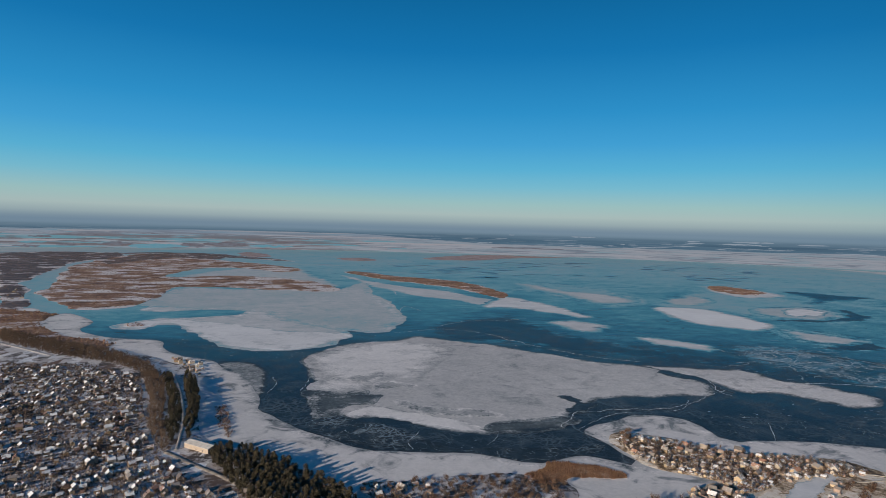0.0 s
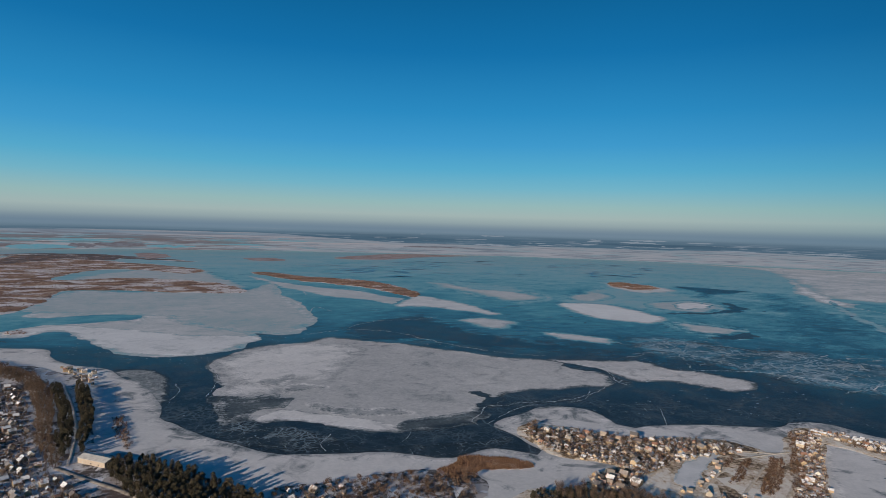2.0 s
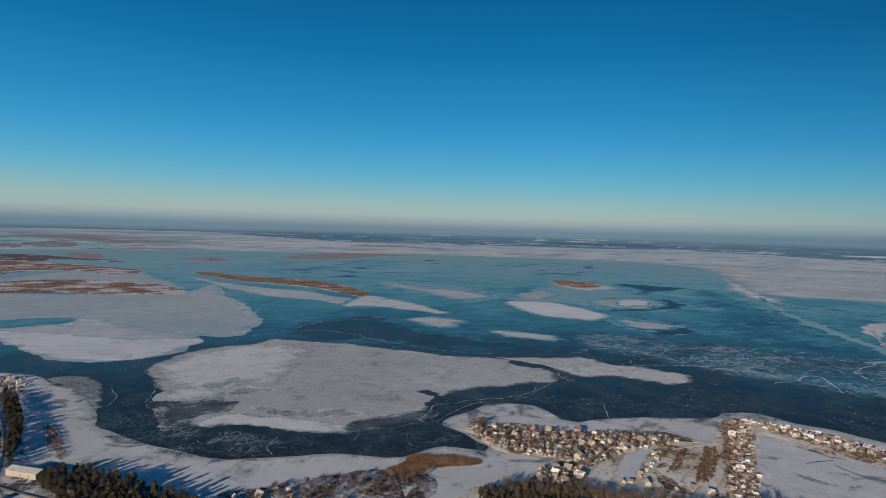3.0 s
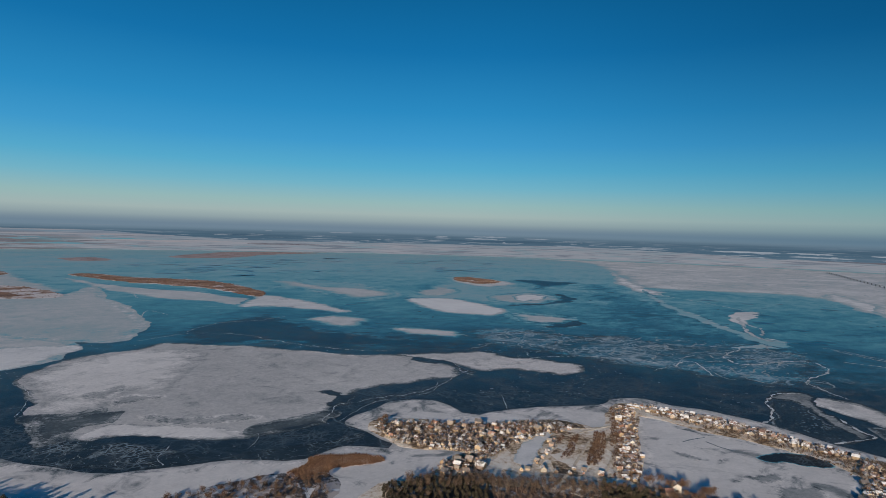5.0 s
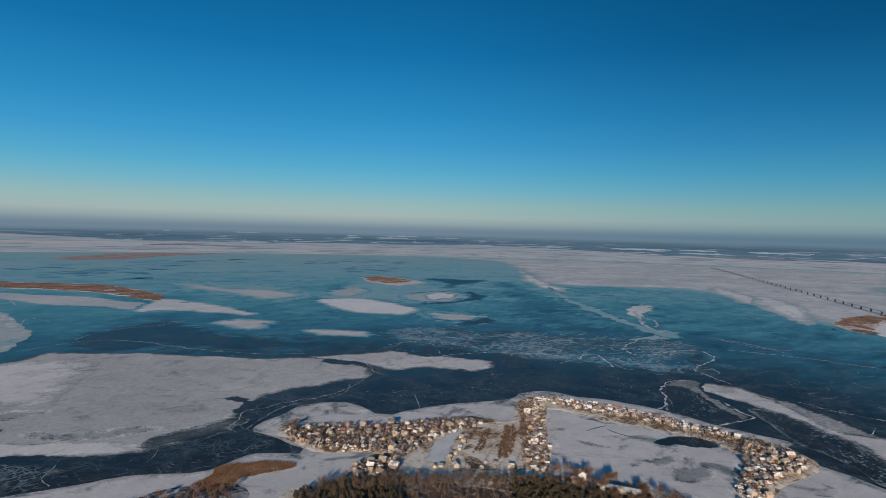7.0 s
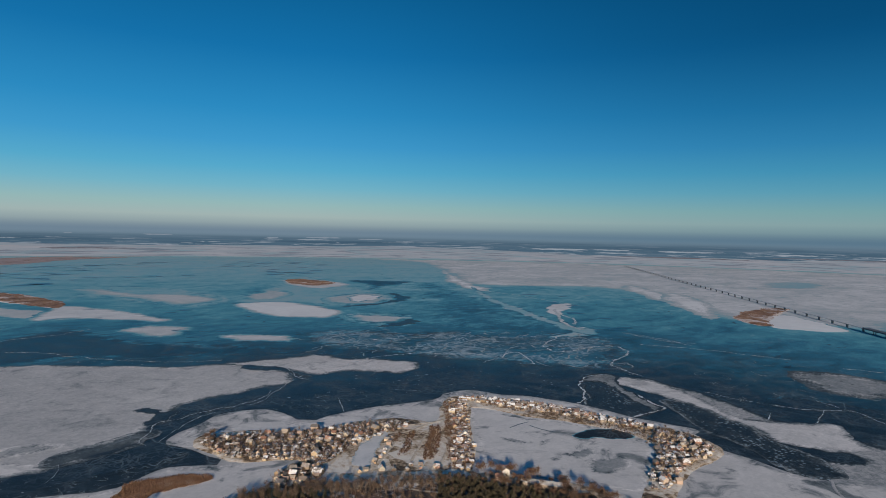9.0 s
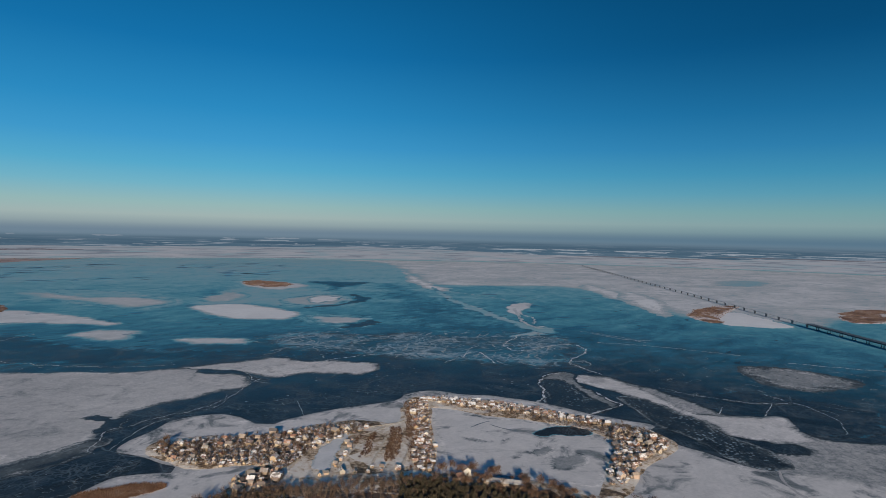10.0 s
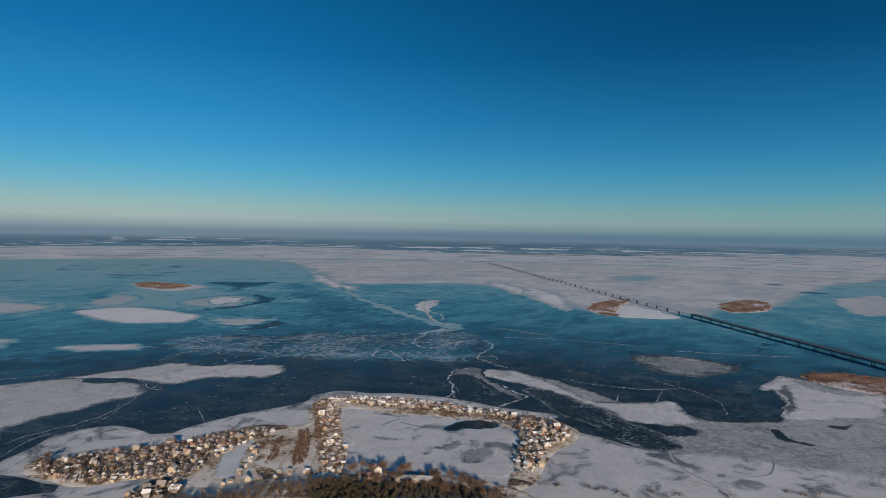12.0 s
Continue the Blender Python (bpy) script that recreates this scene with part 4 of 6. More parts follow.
patch("bare_patch", [(66, 684), (113, 647), (157, 643), (172, 613), (109, 624), (67, 652)], 0.58, 14, 4, label="grey bared patch on the snowy floe", group=FL, base=big_floe, seed=247, rim=0.74, mat=M_FLOE)
patch("lead", [(254, 690), (276, 688), (282, 666), (262, 672)], 0.1, 4, 4, label="dark lead cut into the floe", group=FL, base=big_floe, seed=250, rim=0.5, mat=M_FLOE)
patch("ice_floe", [(468, 808), (488, 784), (502, 750), (500, 684), (482, 694), (484, 742), (460, 766)], 0.1, 4, 4, label="dark lead cut into the floe", group=FL, seed=251, rim=0.5, mat=M_FLOE)
patch("lead", [(260, 684), (276, 680), (282, 658), (296, 650), (280, 630), (260, 622), (252, 626), (270, 652)], 0.1, 4, 4, label="dark lead cut into the floe", group=FL, base=big_floe, seed=252, rim=0.5, mat=M_FLOE)
patch("ice_floe", [(692, 978), (810, 960), (850, 865), (950, 815), (1040, 745), (1095, 655), (1150, 625), (1145, 570), (1018, 438), (940, 428), (846, 346), (850, 396), (818, 434), (814, 484), (786, 510), (780, 556), (730, 624), (714, 682), (668, 756), (642, 836)], 0.27, 60, 1, label="belt of broken and refrozen ice plates", group=FL, rough=0.3, seed=237, cells=70, mat=M_BROKEN)

# ---- shore snow and land ----
SHORE = [(-725, 1415), (-610, 1355), (-555, 1355), (-475, 1250), (-460, 1155), (-380, 1080), (-300, 1055), (-270, 985), (-235, 935), (-180, 895), (-153, 841), (-125, 808), (-101, 738), (-88, 690), (-87, 659), (-70, 638), (-50, 606), (-21, 574), (21, 533), (50, 524), (100, 516), (129, 508), (155, 490), (174, 486), (220, 497)] + [(259, 466), (256, 495), (251, 531), (242, 558), (258, 575), (290, 588), (321, 606), (353, 598), (373, 579), (373, 532), (371, 513), (410, 519), (476, 504), (535, 482), (566, 491), (592, 486), (610, 468), (615, 437), (636, 402), (649, 344), (647, 284), (651, 229), (653, 204), (631, 201), (607, 168), (602, 143), (590, 92), (613, 49)]
SHORE += [(617, 1), (618, -26), (630, -70), (632, -97)] + [(625, -375), (0, -625), (-750, -250), (-1125, 875)]
patch("snow_shore", SHORE, 0.79, 12, 3, rim=0.6, cells=120, rough=0.0, mat=M_SHALLOW, label="broad snow-covered shore and shallow ice", category="shore", kind="structure")

patch("ice_floe", [(3200, 780), (3445, 655), (3305, 480), (2980, 510), (2880, 675)], 0.54, 120, 2, rim=0.76, label="bare teal ice showing through far snow", group=FL, seed=38)
patch("ice_floe", [(4735, -310), (4705, -635), (4680, -780), (4705, -635), (4725, -435)], 0.2, 40, 2, rim=0.7, label="bare teal ice showing through far snow", group=FL, seed=39)
patch("ice_floe", [(2460, -185), (2710, -290), (2785, -385), (2360, -400), (2035, -285), (2075, -200)], 0.7, 30, 2, rough=0.2, label="pale drift on the far teal ice", group=FL, seed=40)

patch("ice_floe", [(1690, 1725), (1870, 1685), (1720, 1385), (1490, 1065), (1290, 815), (1150, 695), (1005, 675), (945, 755), (965, 880), (1070, 1040), (1295, 1250)], 0.31, 220, 1, rough=0.2, label="deep blue clear ice beyond the belt", group=FL, seed=50)
patch("ice_floe", [(385, 1335), (435, 1115), (540, 970), (625, 855), (680, 780), (640, 755), (555, 830), (440, 915), (310, 1005), (200, 1060), (180, 1215)], 0.18, 60, 1, rough=0.3, label="band of dark clear ice", group=FL, seed=48)
patch("ice_floe", [(-1910, 3735), (-1375, 3990), (-1095, 4495), (-20, 4090), (490, 3365), (100, 3070), (-235, 2990), (-635, 3460), (-1185, 3915), (-1465, 3520)], 0.50, 60, 1, rough=0.2, label="pale teal frosted far ice", group=FL, seed=49)

# marsh, reed islands and reed strips
RI = "reed islands"


def reeds(pts, label, rise=0.6, seed=1, gap=14.0, tall=1.6, wide=2.2, layer=3, feather=18.0, cover=1.0, mat=None):
    ob = patch("reed_island", pts, cover, feather, layer, rise=rise, bank=8, rough=0.25, mat=mat or M_REED, label=label, category="reed bed", group=RI, seed=seed, rim=0.0)
    rng = np.random.default_rng(seed)
    zone = outline(pts, 0.25, np.random.default_rng(seed + len(pts)))
    g = spread(zone, gap, rng, 0.5)
    if len(g) == 0:
        return ob
    k = 7
    base = np.repeat(g, k, 0) + rng.normal(0, wide * 0.6, (len(g) * k, 2))
    n = len(base)
    h = rng.uniform(0.5, 1.0, n) * tall
    ang = rng.uniform(0, 6.28, n)
    w = rng.uniform(0.3, 0.6, n) * wide
    dx, dy = np.cos(ang) * w, np.sin(ang) * w
    z0 = np.full(n, LAYER * layer - 0.1)
    top = base + rng.normal(0, 0.25, (n, 2)) * tall
    v = np.empty((n, 3, 3))
    v[:, 0] = np.column_stack([base[:, 0] - dx, base[:, 1] - dy, z0])
    v[:, 1] = np.column_stack([base[:, 0] + dx, base[:, 1] + dy, z0])
    v[:, 2] = np.column_stack([top, z0 + rise + h])
    st = finish("reeds", v.reshape(-1, 3), np.arange(n * 3).reshape(-1, 3), M_STEM, ob)
    tagged(st, "dry brown reed stems", kind="stuff")
    return ob


patch("ice_floe", [(-555, 2005), (-575, 2355), (-450, 2710), (-220, 2835), (-100, 2410), (0, 2015), (-80, 1950), (-300, 2160), (-455, 2275)], 0.66, 60, 2, mat=M_PALEFLOE, label="pale snowy ice between arms of the marsh", group=FL, seed=202)
reeds([(-775, 1715), (-875, 2020), (-1045, 2460), (-1160, 2950), (-1185, 3445), (-1145, 3785), (-825, 3515), (-600, 3255), (-370, 3040), (-185, 2695), (-245, 2555), (-405, 2720), (-555, 2755), (-620, 2540), (-610, 2270), (-430, 2350), (-260, 2280), (-85, 2120), (0, 1905), (-40, 1820), (-175, 1855), (-350, 1920), (-485, 1925), (-480, 1740), (-475, 1555), (-485, 1450), (-560, 1420), (-635, 1495), (-715, 1595)], "wide rusty-brown reed marsh streaked with snow", seed=51, gap=16, cover=0.45)
reeds([(10, 2605), (85, 2650), (215, 2430), (380, 2300), (465, 2145), (500, 1950), (495, 1765), (455, 1705), (415, 1840), (355, 2010), (235, 2160), (120, 2335)], "long brown reed strip edged with snow", seed=52, gap=11)
reeds([(1430, 2145), (1510, 2130), (1510, 1950), (1405, 1835), (1340, 1860), (1355, 1990)], "small rusty reed islet in a snow skirt", seed=53, gap=10)
reeds([(-1520, 2975), (-1540, 3315), (-1375, 3910), (-1170, 3450), (-1205, 3070), (-1095, 2505), (-1025, 2205), (-855, 1780), (-730, 1540), (-760, 1490)], "dark brown reed shore beside a narrow creek", seed=54, gap=22, mat=M_SCRUB)
reeds([(-1040, 2790), (-1175, 3455), (-1050, 3905), (-705, 3830), (-655, 3405), (-920, 3425), (-995, 3045)], "dark scrub line behind the reed marsh", seed=57, gap=22, layer=4, mat=M_SCRUB)
reeds([(-660, 4065), (-615, 4255), (-430, 3855), (-540, 3615)], "low brown island on far teal ice", seed=58, mat=M_FARREED, gap=30)
reeds([(525, 3855), (960, 4480), (1320, 4565), (1675, 4445), (1715, 4430), (1155, 4070), (765, 3735)], "thin reddish reed shoal before far snow", seed=59, mat=M_FARREED, gap=40)
reeds([(-5, 3740), (155, 3795), (165, 3545), (30, 3505)], "thin reddish reed shoal before far snow", seed=60, mat=M_FARREED, gap=40)
for k, o in enumerate(([(-1865, 3545), (-1765, 3805), (-1535, 3910), (-1295, 3720), (-1295, 3290), (-1395, 3060), (-1415, 2690)], [(-1305, 3790), (-1090, 4040), (-715, 3890), (-260, 3310), (-655, 3575), (-1000, 3705)])):
    reeds(o, "dark brown scrubby shoal beside far ice", seed=260 + k, gap=30, cover=0.9, mat=M_SCRUB)
reeds([(-400, 1215), (-390, 1230), (-375, 1215), (-385, 1195)], "tiny brown reed tuft on snowy ice", seed=61, gap=8)
reeds([(1960, 135), (2160, 120), (2285, 40), (2155, -5), (1975, 0), (1855, 55), (1855, 100)], "oval rusty reed island on snowy ice", seed=62, gap=12)
reeds([(1715, 460), (1890, 470), (2030, 425), (1950, 395), (1740, 385), (1595, 355), (1605, 400)], "brown reed bank beside the bridge", seed=63, gap=10)
patch("snow_bar", [(1750, 395), (1865, 380), (1785, 300), (1675, 205), (1610, 210), (1555, 315), (1595, 355)], 0.92, 8, 3, rough=0.1, label="pinkish snow bank beside the bridge", category="snow bar", group="snow bars", seed=64)
reeds([(1035, -50), (1090, -80), (1090, -160), (1065, -225), (945, -205), (970, -140), (980, -100), (1000, -70)], "dark brown reed embankment by the bridge", seed=65, gap=6, rise=1.5)
reeds([(152, 461), (163, 470), (183, 485), (207, 483), (227, 469), (235, 448), (212, 449), (190, 454), (176, 448), (165, 443), (154, 450)], "tall tawny reed bed on the near ice", seed=66, gap=1.15, tall=1.8, wide=0.34, rise=0.5, layer=5, feather=3)

reeds([(-775, 1435), (-670, 1400), (-585, 1360), (-575, 1300), (-555, 1215), (-475, 1115), (-375, 1040), (-370, 980), (-495, 1065), (-605, 1115)], "dark brown reeds and brush along the bank", seed=67, gap=9, tall=2.5, rise=0.8, layer=6)

# ---- shore land ----
patch("ground_peninsula", [(257, 535), (277, 555), (307, 541), (335, 520), (360, 498), (394, 488), (443, 469), (461, 443), (478, 421), (539, 467), (574, 471), (590, 436), (612, 387), (621, 335), (628, 275), (635, 244), (639, 214), (623, 180), (601, 164), (568, 163), (527, 169), (462, 161), (443, 175), (522, 202), (569, 218), (584, 241), (589, 268), (579, 311), (559, 366), (556, 402), (539, 429), (498, 410), (460, 409), (411, 426), (357, 415), (317, 406), (301, 437), (266, 468), (260, 501)], 1.0, 3, 5, rise=0.5, bank=4, cells=110, rough=0.02, mat=M_LAND, label="sandy snow-dusted spit with houses", category="ground", kind="structure")
patch("ground_south", [(522, 457), (546, 435), (487, 384), (440, 339), (398, 309), (402, 292), (413, 267), (434, 229), (444, 190), (430, 145), (365, 93), (205, 124), (95, 208), (154, 357), (204, 407), (232, 407), (253, 406), (296, 430), (328, 425), (375, 445), (427, 452), (477, 424)], 1.0, 3, 6, rise=0.5, bank=4, cells=110, rough=0.02, mat=M_LAND, label="snow-dusted earth between garden plots", category="ground", kind="structure")
patch("ground_west", [(-630, 1130), (-495, 1065), (-370, 960), (-280, 935), (-240, 895), (-193, 843), (-160, 718), (-133, 599), (-99, 551), (-72, 535), (-36, 495), (1, 456), (17, 419), (35, 346), (-17, 210), (-169, 254), (-408, 466), (-710, 885)], 1.0, 3, 5, rise=1.0, bank=6, cells=110, rough=0.02, mat=M_SOIL, label="snowy earth under a dense garden village", category="ground", kind="structure")
patch("ground_thicket", [(18, 455), (54, 463), (100, 466), (147, 465), (180, 448), (171, 403), (105, 350), (16, 374)], 1.0, 3, 5, rise=0.4, bank=4, rough=0.1, mat=M_SOIL, label="bushy snow-dusted bank", category="ground", kind="structure")
patch("ground_grove", [(208, 399), (242, 389), (285, 368), (343, 326), (390, 294), (396, 276), (415, 242), (431, 205), (405, 164), (341, 142), (146, 321), (157, 355)], 1.0, 3, 12, rise=0.35, bank=8, cells=60, rough=0.1, mat=M_GROVE, label="dark earth and thin snow under trees", category="ground", kind="structure")
patch("pond_ice", [(346, 410), (379, 428), (414, 441), (411, 432), (368, 399), (341, 379), (333, 390)], 0.80, 4, 17, rise=0.25, bank=1, rim=0.7, label="small grey frozen pond among houses", category="pond", kind="structure", seed=70)
patch("lagoon_ice", [(539, 424), (551, 398), (555, 364), (576, 309), (584, 266), (579, 239), (562, 216), (521, 204), (460, 184), (447, 217), (427, 249), (411, 287), (402, 308), (442, 338), (489, 383)], 0.80, 8, 4, rim=0.8, cells=60, rough=0.02, mat=M_SHALLOW, label="frozen lagoon with grey mottled snow", category="lagoon", kind="structure", seed=71)
for k, o in enumerate(([(484, 345), (490, 326), (492, 311), (481, 316), (480, 335)], [(544, 385), (557, 372), (560, 356), (572, 343), (547, 351), (547, 369)], [(489, 271), (517, 265), (512, 252), (487, 257)], [(470, 276), (487, 276), (482, 267), (466, 269)], [(494, 245), (523, 231), (506, 214), (473, 221), (474, 237)], [(506, 311), (523, 303), (501, 296), (490, 301)])):
    patch("grey_ice", o, 0.56, 9, 5, rim=0.78, cells=24, rough=0.4, mat=M_SHALLOW, label="grey bare ice patch on the lagoon", category="ice", group="bare patches on the lagoon", seed=80 + k)
patch("open_water", [(542, 291), (559, 291), (580, 284), (592, 270), (587, 254), (580, 246), (562, 255), (557, 269), (543, 279)], 0.02, 4, 6, rim=0.5, cells=40, rough=0.3, label="dark unfrozen hole in the lagoon ice", category="water", seed=90)

# ---- ridges, cracks and tracks on the ice ----
RIDGES_BELT = (([(1390, 820), (1335, 755), (1330, 735), (1270, 695), (1235, 680)], 11), ([(1465, 870), (1345, 790), (1260, 725), (1205, 670), (1180, 630)], 16),
    ([(1055, 615), (962, 588), (918, 536), (1012, 512), (1048, 492), (1006, 444), (902, 424), (872, 390), (846, 346)], 5.5),
    ([(804, 572), (836, 588), (860, 580), (834, 544), (804, 508)], 4.5),
    ([(616, 850), (704, 848), (776, 832), (814, 786)], 3.5),
    ([(524, 680), (638, 720), (722, 696), (774, 650), (804, 596)], 4),
    ([(1210, 550), (1200, 465), (1165, 385)], 3.2),
    ([(1200, 525), (1180, 440), (1200, 390)], 3.2),
    ([(1740, 1355), (1710, 1235), (1680, 1110), (1630, 985), (1605, 890)], 8))
RIDGES_EAST = (([(816, 394), (796, 406), (762, 402), (734, 390), (706, 368), (676, 354), (650, 350)], 5),
    ([(742, 310), (720, 282), (706, 262), (668, 270), (636, 276)], 5.5),
    ([(1104, 466), (1132, 392), (1152, 286), (1158, 222)], 4),
    ([(826, 258), (818, 184), (836, 128), (858, 106)], 2.6),
    ([(886, 136), (850, 80), (814, 50), (760, 36)], 2.2),
    ([(842, 120), (808, 118), (772, 118)], 2.6),
    ([(780, 164), (750, 160)], 2.4),
    ([(1145, 145), (1170, 50), (1205, -40)], 4))
RIDGES_WEST = (([(468, 808), (506, 756), (480, 700), (488, 668)], 2.6),
    ([(160, 1765), (160, 1910), (155, 2040)], 5),
    ([(135, 1400), (160, 1500), (190, 1420)], 4),
    ([(190, 1185), (265, 1260), (355, 1270), (415, 1300)], 3.2),
    ([(66, 528), (65, 548), (75, 569), (80, 582)], 1.6),
    ([(137, 532), (149, 550), (157, 568)], 1.4),
    ([(225, 567), (239, 596), (262, 619), (291, 622), (354, 626), (388, 630), (416, 654)], 2.2),
    ([(364, 616), (408, 636), (462, 674), (494, 694)], 2.2),
    ([(239, 564), (260, 584), (291, 607), (324, 615)], 1.6),
    ([(454, 566), (443, 546), (423, 515)], 1.6),
    ([(100, 1120), (205, 1160), (275, 1105), (330, 995), (400, 900), (460, 860)], 2.8),
    ([(-59, 888), (-35, 818), (-43, 760), (-47, 729)], 1.5),
    ([(-89, 806), (-79, 763), (-85, 713)], 1.5))
for k, (o, w) in enumerate(RIDGES_BELT + RIDGES_EAST + RIDGES_WEST):
    ribbon("ice_ridge", o, w * 0.6, 5, M_RIDGE, 0.12 if w >= 3 else 0.2, "thin white pressure ridge on dark ice", "ice ridge", "pressure ridges", seed=100 + k, broken=0.1 if w >= 3 else 0.25)
for k, o in enumerate(([(514, 352), (530, 352), (546, 349)], [(536, 341), (534, 326), (537, 310)])):
    ribbon("ice_crack", o, 1.6, 6, M_LEAD, 0.2, "dark open crack across lagoon ice", "ice crack", "cracks", seed=130 + k)
for k, (o, w) in enumerate((([(597, 75), (576, 69), (554, 55), (540, 37), (527, 26), (506, 16)], 2.6), ([(534, 52), (530, 32), (528, 19)], 1.5), ([(570, 4), (586, -10), (618, -13)], 1.5))):
    ribbon("snow_track", o, w, 5, M_TRACK, 0.1, "grey trodden track across snow", "track", "tracks", seed=140 + k)


# roads
for k, (o, w) in enumerate((([(-212, 816), (-176, 710), (-154, 629), (-143, 570), (-139, 542)], 3.5), ([(-147, 540), (-121, 513), (-99, 492), (-75, 467), (-57, 444)], 6), ([(-555, 1055), (-475, 990), (-410, 935)], 7), ([(566, 467), (509, 415), (441, 357), (378, 306)], 2.2), ([(375, 445), (342, 426), (315, 402)], 3), ([(266, 513), (286, 461), (308, 438)], 2.5), ([(321, 343), (340, 304), (363, 278)], 4))):
    ribbon("road", o, w, 13 if k > 2 else 18, M_DIRT if k == 1 else M_SNOWROAD, 0.05, "brown rutted earth road beside the wood" if k == 1 else "pale trodden snow road", "road", kind="structure", seed=150 + k, lift=0.35 if k > 2 else 0.85)

for k, (o, w) in enumerate((([(319, 405), (356, 427), (381, 434), (401, 433)], 3.2), ([(350, 377), (385, 398), (415, 417)], 2.4), ([(366, 355), (402, 378), (431, 397)], 3.0), ([(383, 334), (416, 355), (453, 383)], 3.2), ([(395, 326), (438, 361), (483, 401)], 2.2), ([(364, 467), (410, 452), (450, 430), (479, 418)], 2.6), ([(420, 419), (462, 420), (488, 420)], 2.6), ([(386, 354), (426, 379), (462, 404)], 2.4))):
    ribbon("garden_path", o, w, 14, M_PATH, 0.08, "sandy trodden path between garden plots", "path", "garden paths", seed=170 + k, lift=0.35)

# dark thin leads and frost flecks on the ice
def flecks(name, zone, gap, size, mat, label, category, seed, layer=2, long=4.0):
    rng = np.random.default_rng(seed)
    v, f = [], []
    for x, y in spread(zone, gap * 0.8, rng, 0.5):
        x, y = x + rng.normal(0, gap), y + rng.normal(0, gap)
        if noise.noise((x / gap * 0.13, y / gap * 0.13, seed)) + rng.uniform(-0.3, 0.3) < 0.0:
            continue
        across = math.atan2(y, x) + math.pi / 2 + rng.normal(0, 0.25)
        s, n = size * rng.uniform(0.4, 1.3), 9
        b = len(v)
        for k in range(n):
            t = 2 * math.pi * k / n
            px, py = math.cos(t) * s * long * rng.uniform(0.7, 1.2), math.sin(t) * s * rng.uniform(0.6, 1.3)
            v.append((x + px * math.cos(across) - py * math.sin(across), y + px * math.sin(across) + py * math.cos(across), LAYER * layer + 0.32))
        f.append(tuple(range(b, b + n)))
    return tagged(finish(name, v, f, mat), label, category, kind="stuff")


flecks("dark_leads", [(-125, 3015), (295, 3310), (1070, 3765), (1940, 3535), (2365, 3135), (1810, 2360), (1450, 2395), (955, 2460), (445, 2385), (85, 2685)], 125, 20, M_LEAD, "dark open leads in far ice", "ice leads", 301, long=2.0)
flecks("dark_leads", [(440, 1540), (595, 1340), (675, 1110), (725, 940), (625, 855), (525, 1050), (425, 1255)], 70, 7, M_LEAD, "dark open leads between snow bars", "ice leads", 302, long=2.6)
flecks("dark_leads", [(1615, 1250), (1875, 1090), (1785, 740), (1485, 385), (1305, 400), (1270, 595), (1235, 815)], 120, 14, M_LEAD, "dark open leads on teal ice", "ice leads", 303, long=1.8)
flecks("dark_leads", [(3405, -85), (4410, -600), (2940, -405), (2480, -150)], 200, 30, M_LEAD, "dark open leads on far ice", "ice leads", 304, long=1.6)
flecks("frost_flecks", [(-73, 668), (-23, 634), (23, 603), (88, 572), (151, 550), (209, 553), (198, 510), (141, 515), (52, 537), (-21, 582)], 15, 0.28, M_RIDGE, "white frost flecks on dark ice", "frost", 305, long=3)
flecks("frost_flecks", [(-310, 1125), (-260, 1070), (-175, 970), (-70, 945), (-40, 990), (40, 1120), (105, 1150), (90, 1070), (0, 1005), (-59, 888), (-83, 889), (-190, 950), (-265, 995)], 16.5, 0.5, M_RIDGE, "white frost flecks on dark ice", "frost", 306, long=3)
flecks("frost_flecks", [(295, 1015), (370, 945), (480, 895), (585, 860), (645, 765), (620, 735), (550, 820), (430, 855), (320, 930)], 15, 0.55, M_RIDGE, "white frost flecks on dark ice", "frost", 307, long=5)
flecks("frost_flecks", [(665, 640), (705, 510), (748, 411), (679, 372), (615, 471), (560, 557)], 18, 0.45, M_RIDGE, "white frost flecks on dark ice", "frost", 308, long=4)
flecks("frost_flecks", [(725, 248), (694, 181), (675, 131), (648, 85), (611, 112), (641, 166), (688, 235)], 10, 0.28, M_RIDGE, "white frost flecks on dark ice", "frost", 309, long=2.5)
flecks("frost_flecks", [(456, 645), (538, 632), (628, 592), (556, 522), (479, 546), (437, 597)], 19.5, 0.45, M_RIDGE, "white frost flecks on dark ice", "frost", 310, long=5)

def tangle(name, zone, gap, length, width, seed, label):
    """Many short wandering ridges of broken ice, one mesh."""
    rng = np.random.default_rng(seed)
    v, f = [], []
    for x, y in spread(zone, gap, rng, 0.6):
        n, h = 9, rng.uniform(0, 6.28)
        bend, step = rng.normal(0, 0.18), length * rng.uniform(0.35, 1.3) / 9
        b = len(v)
        for k in range(n):
            h += bend + rng.normal(0, 0.55)
            x, y = x + math.cos(h) * step, y + math.sin(h) * step
            w = width * rng.uniform(0.25, 1.0) * math.sin(math.pi * (k + 0.7) / (n + 0.4))
            dx, dy = -math.sin(h) * w / 2, math.cos(h) * w / 2
            v += [(x - dx, y - dy, 0.34), (x, y, 0.40), (x + dx, y + dy, 0.34)]
        for k in range(n - 1):
            p = b + 3 * k
            f += [(p, p + 3, p + 4, p + 1), (p + 1, p + 4, p + 5, p + 2)]
    return tagged(finish(name, v, f, M_CRUSHED, smooth=True), label, "ice ridges", kind="stuff")


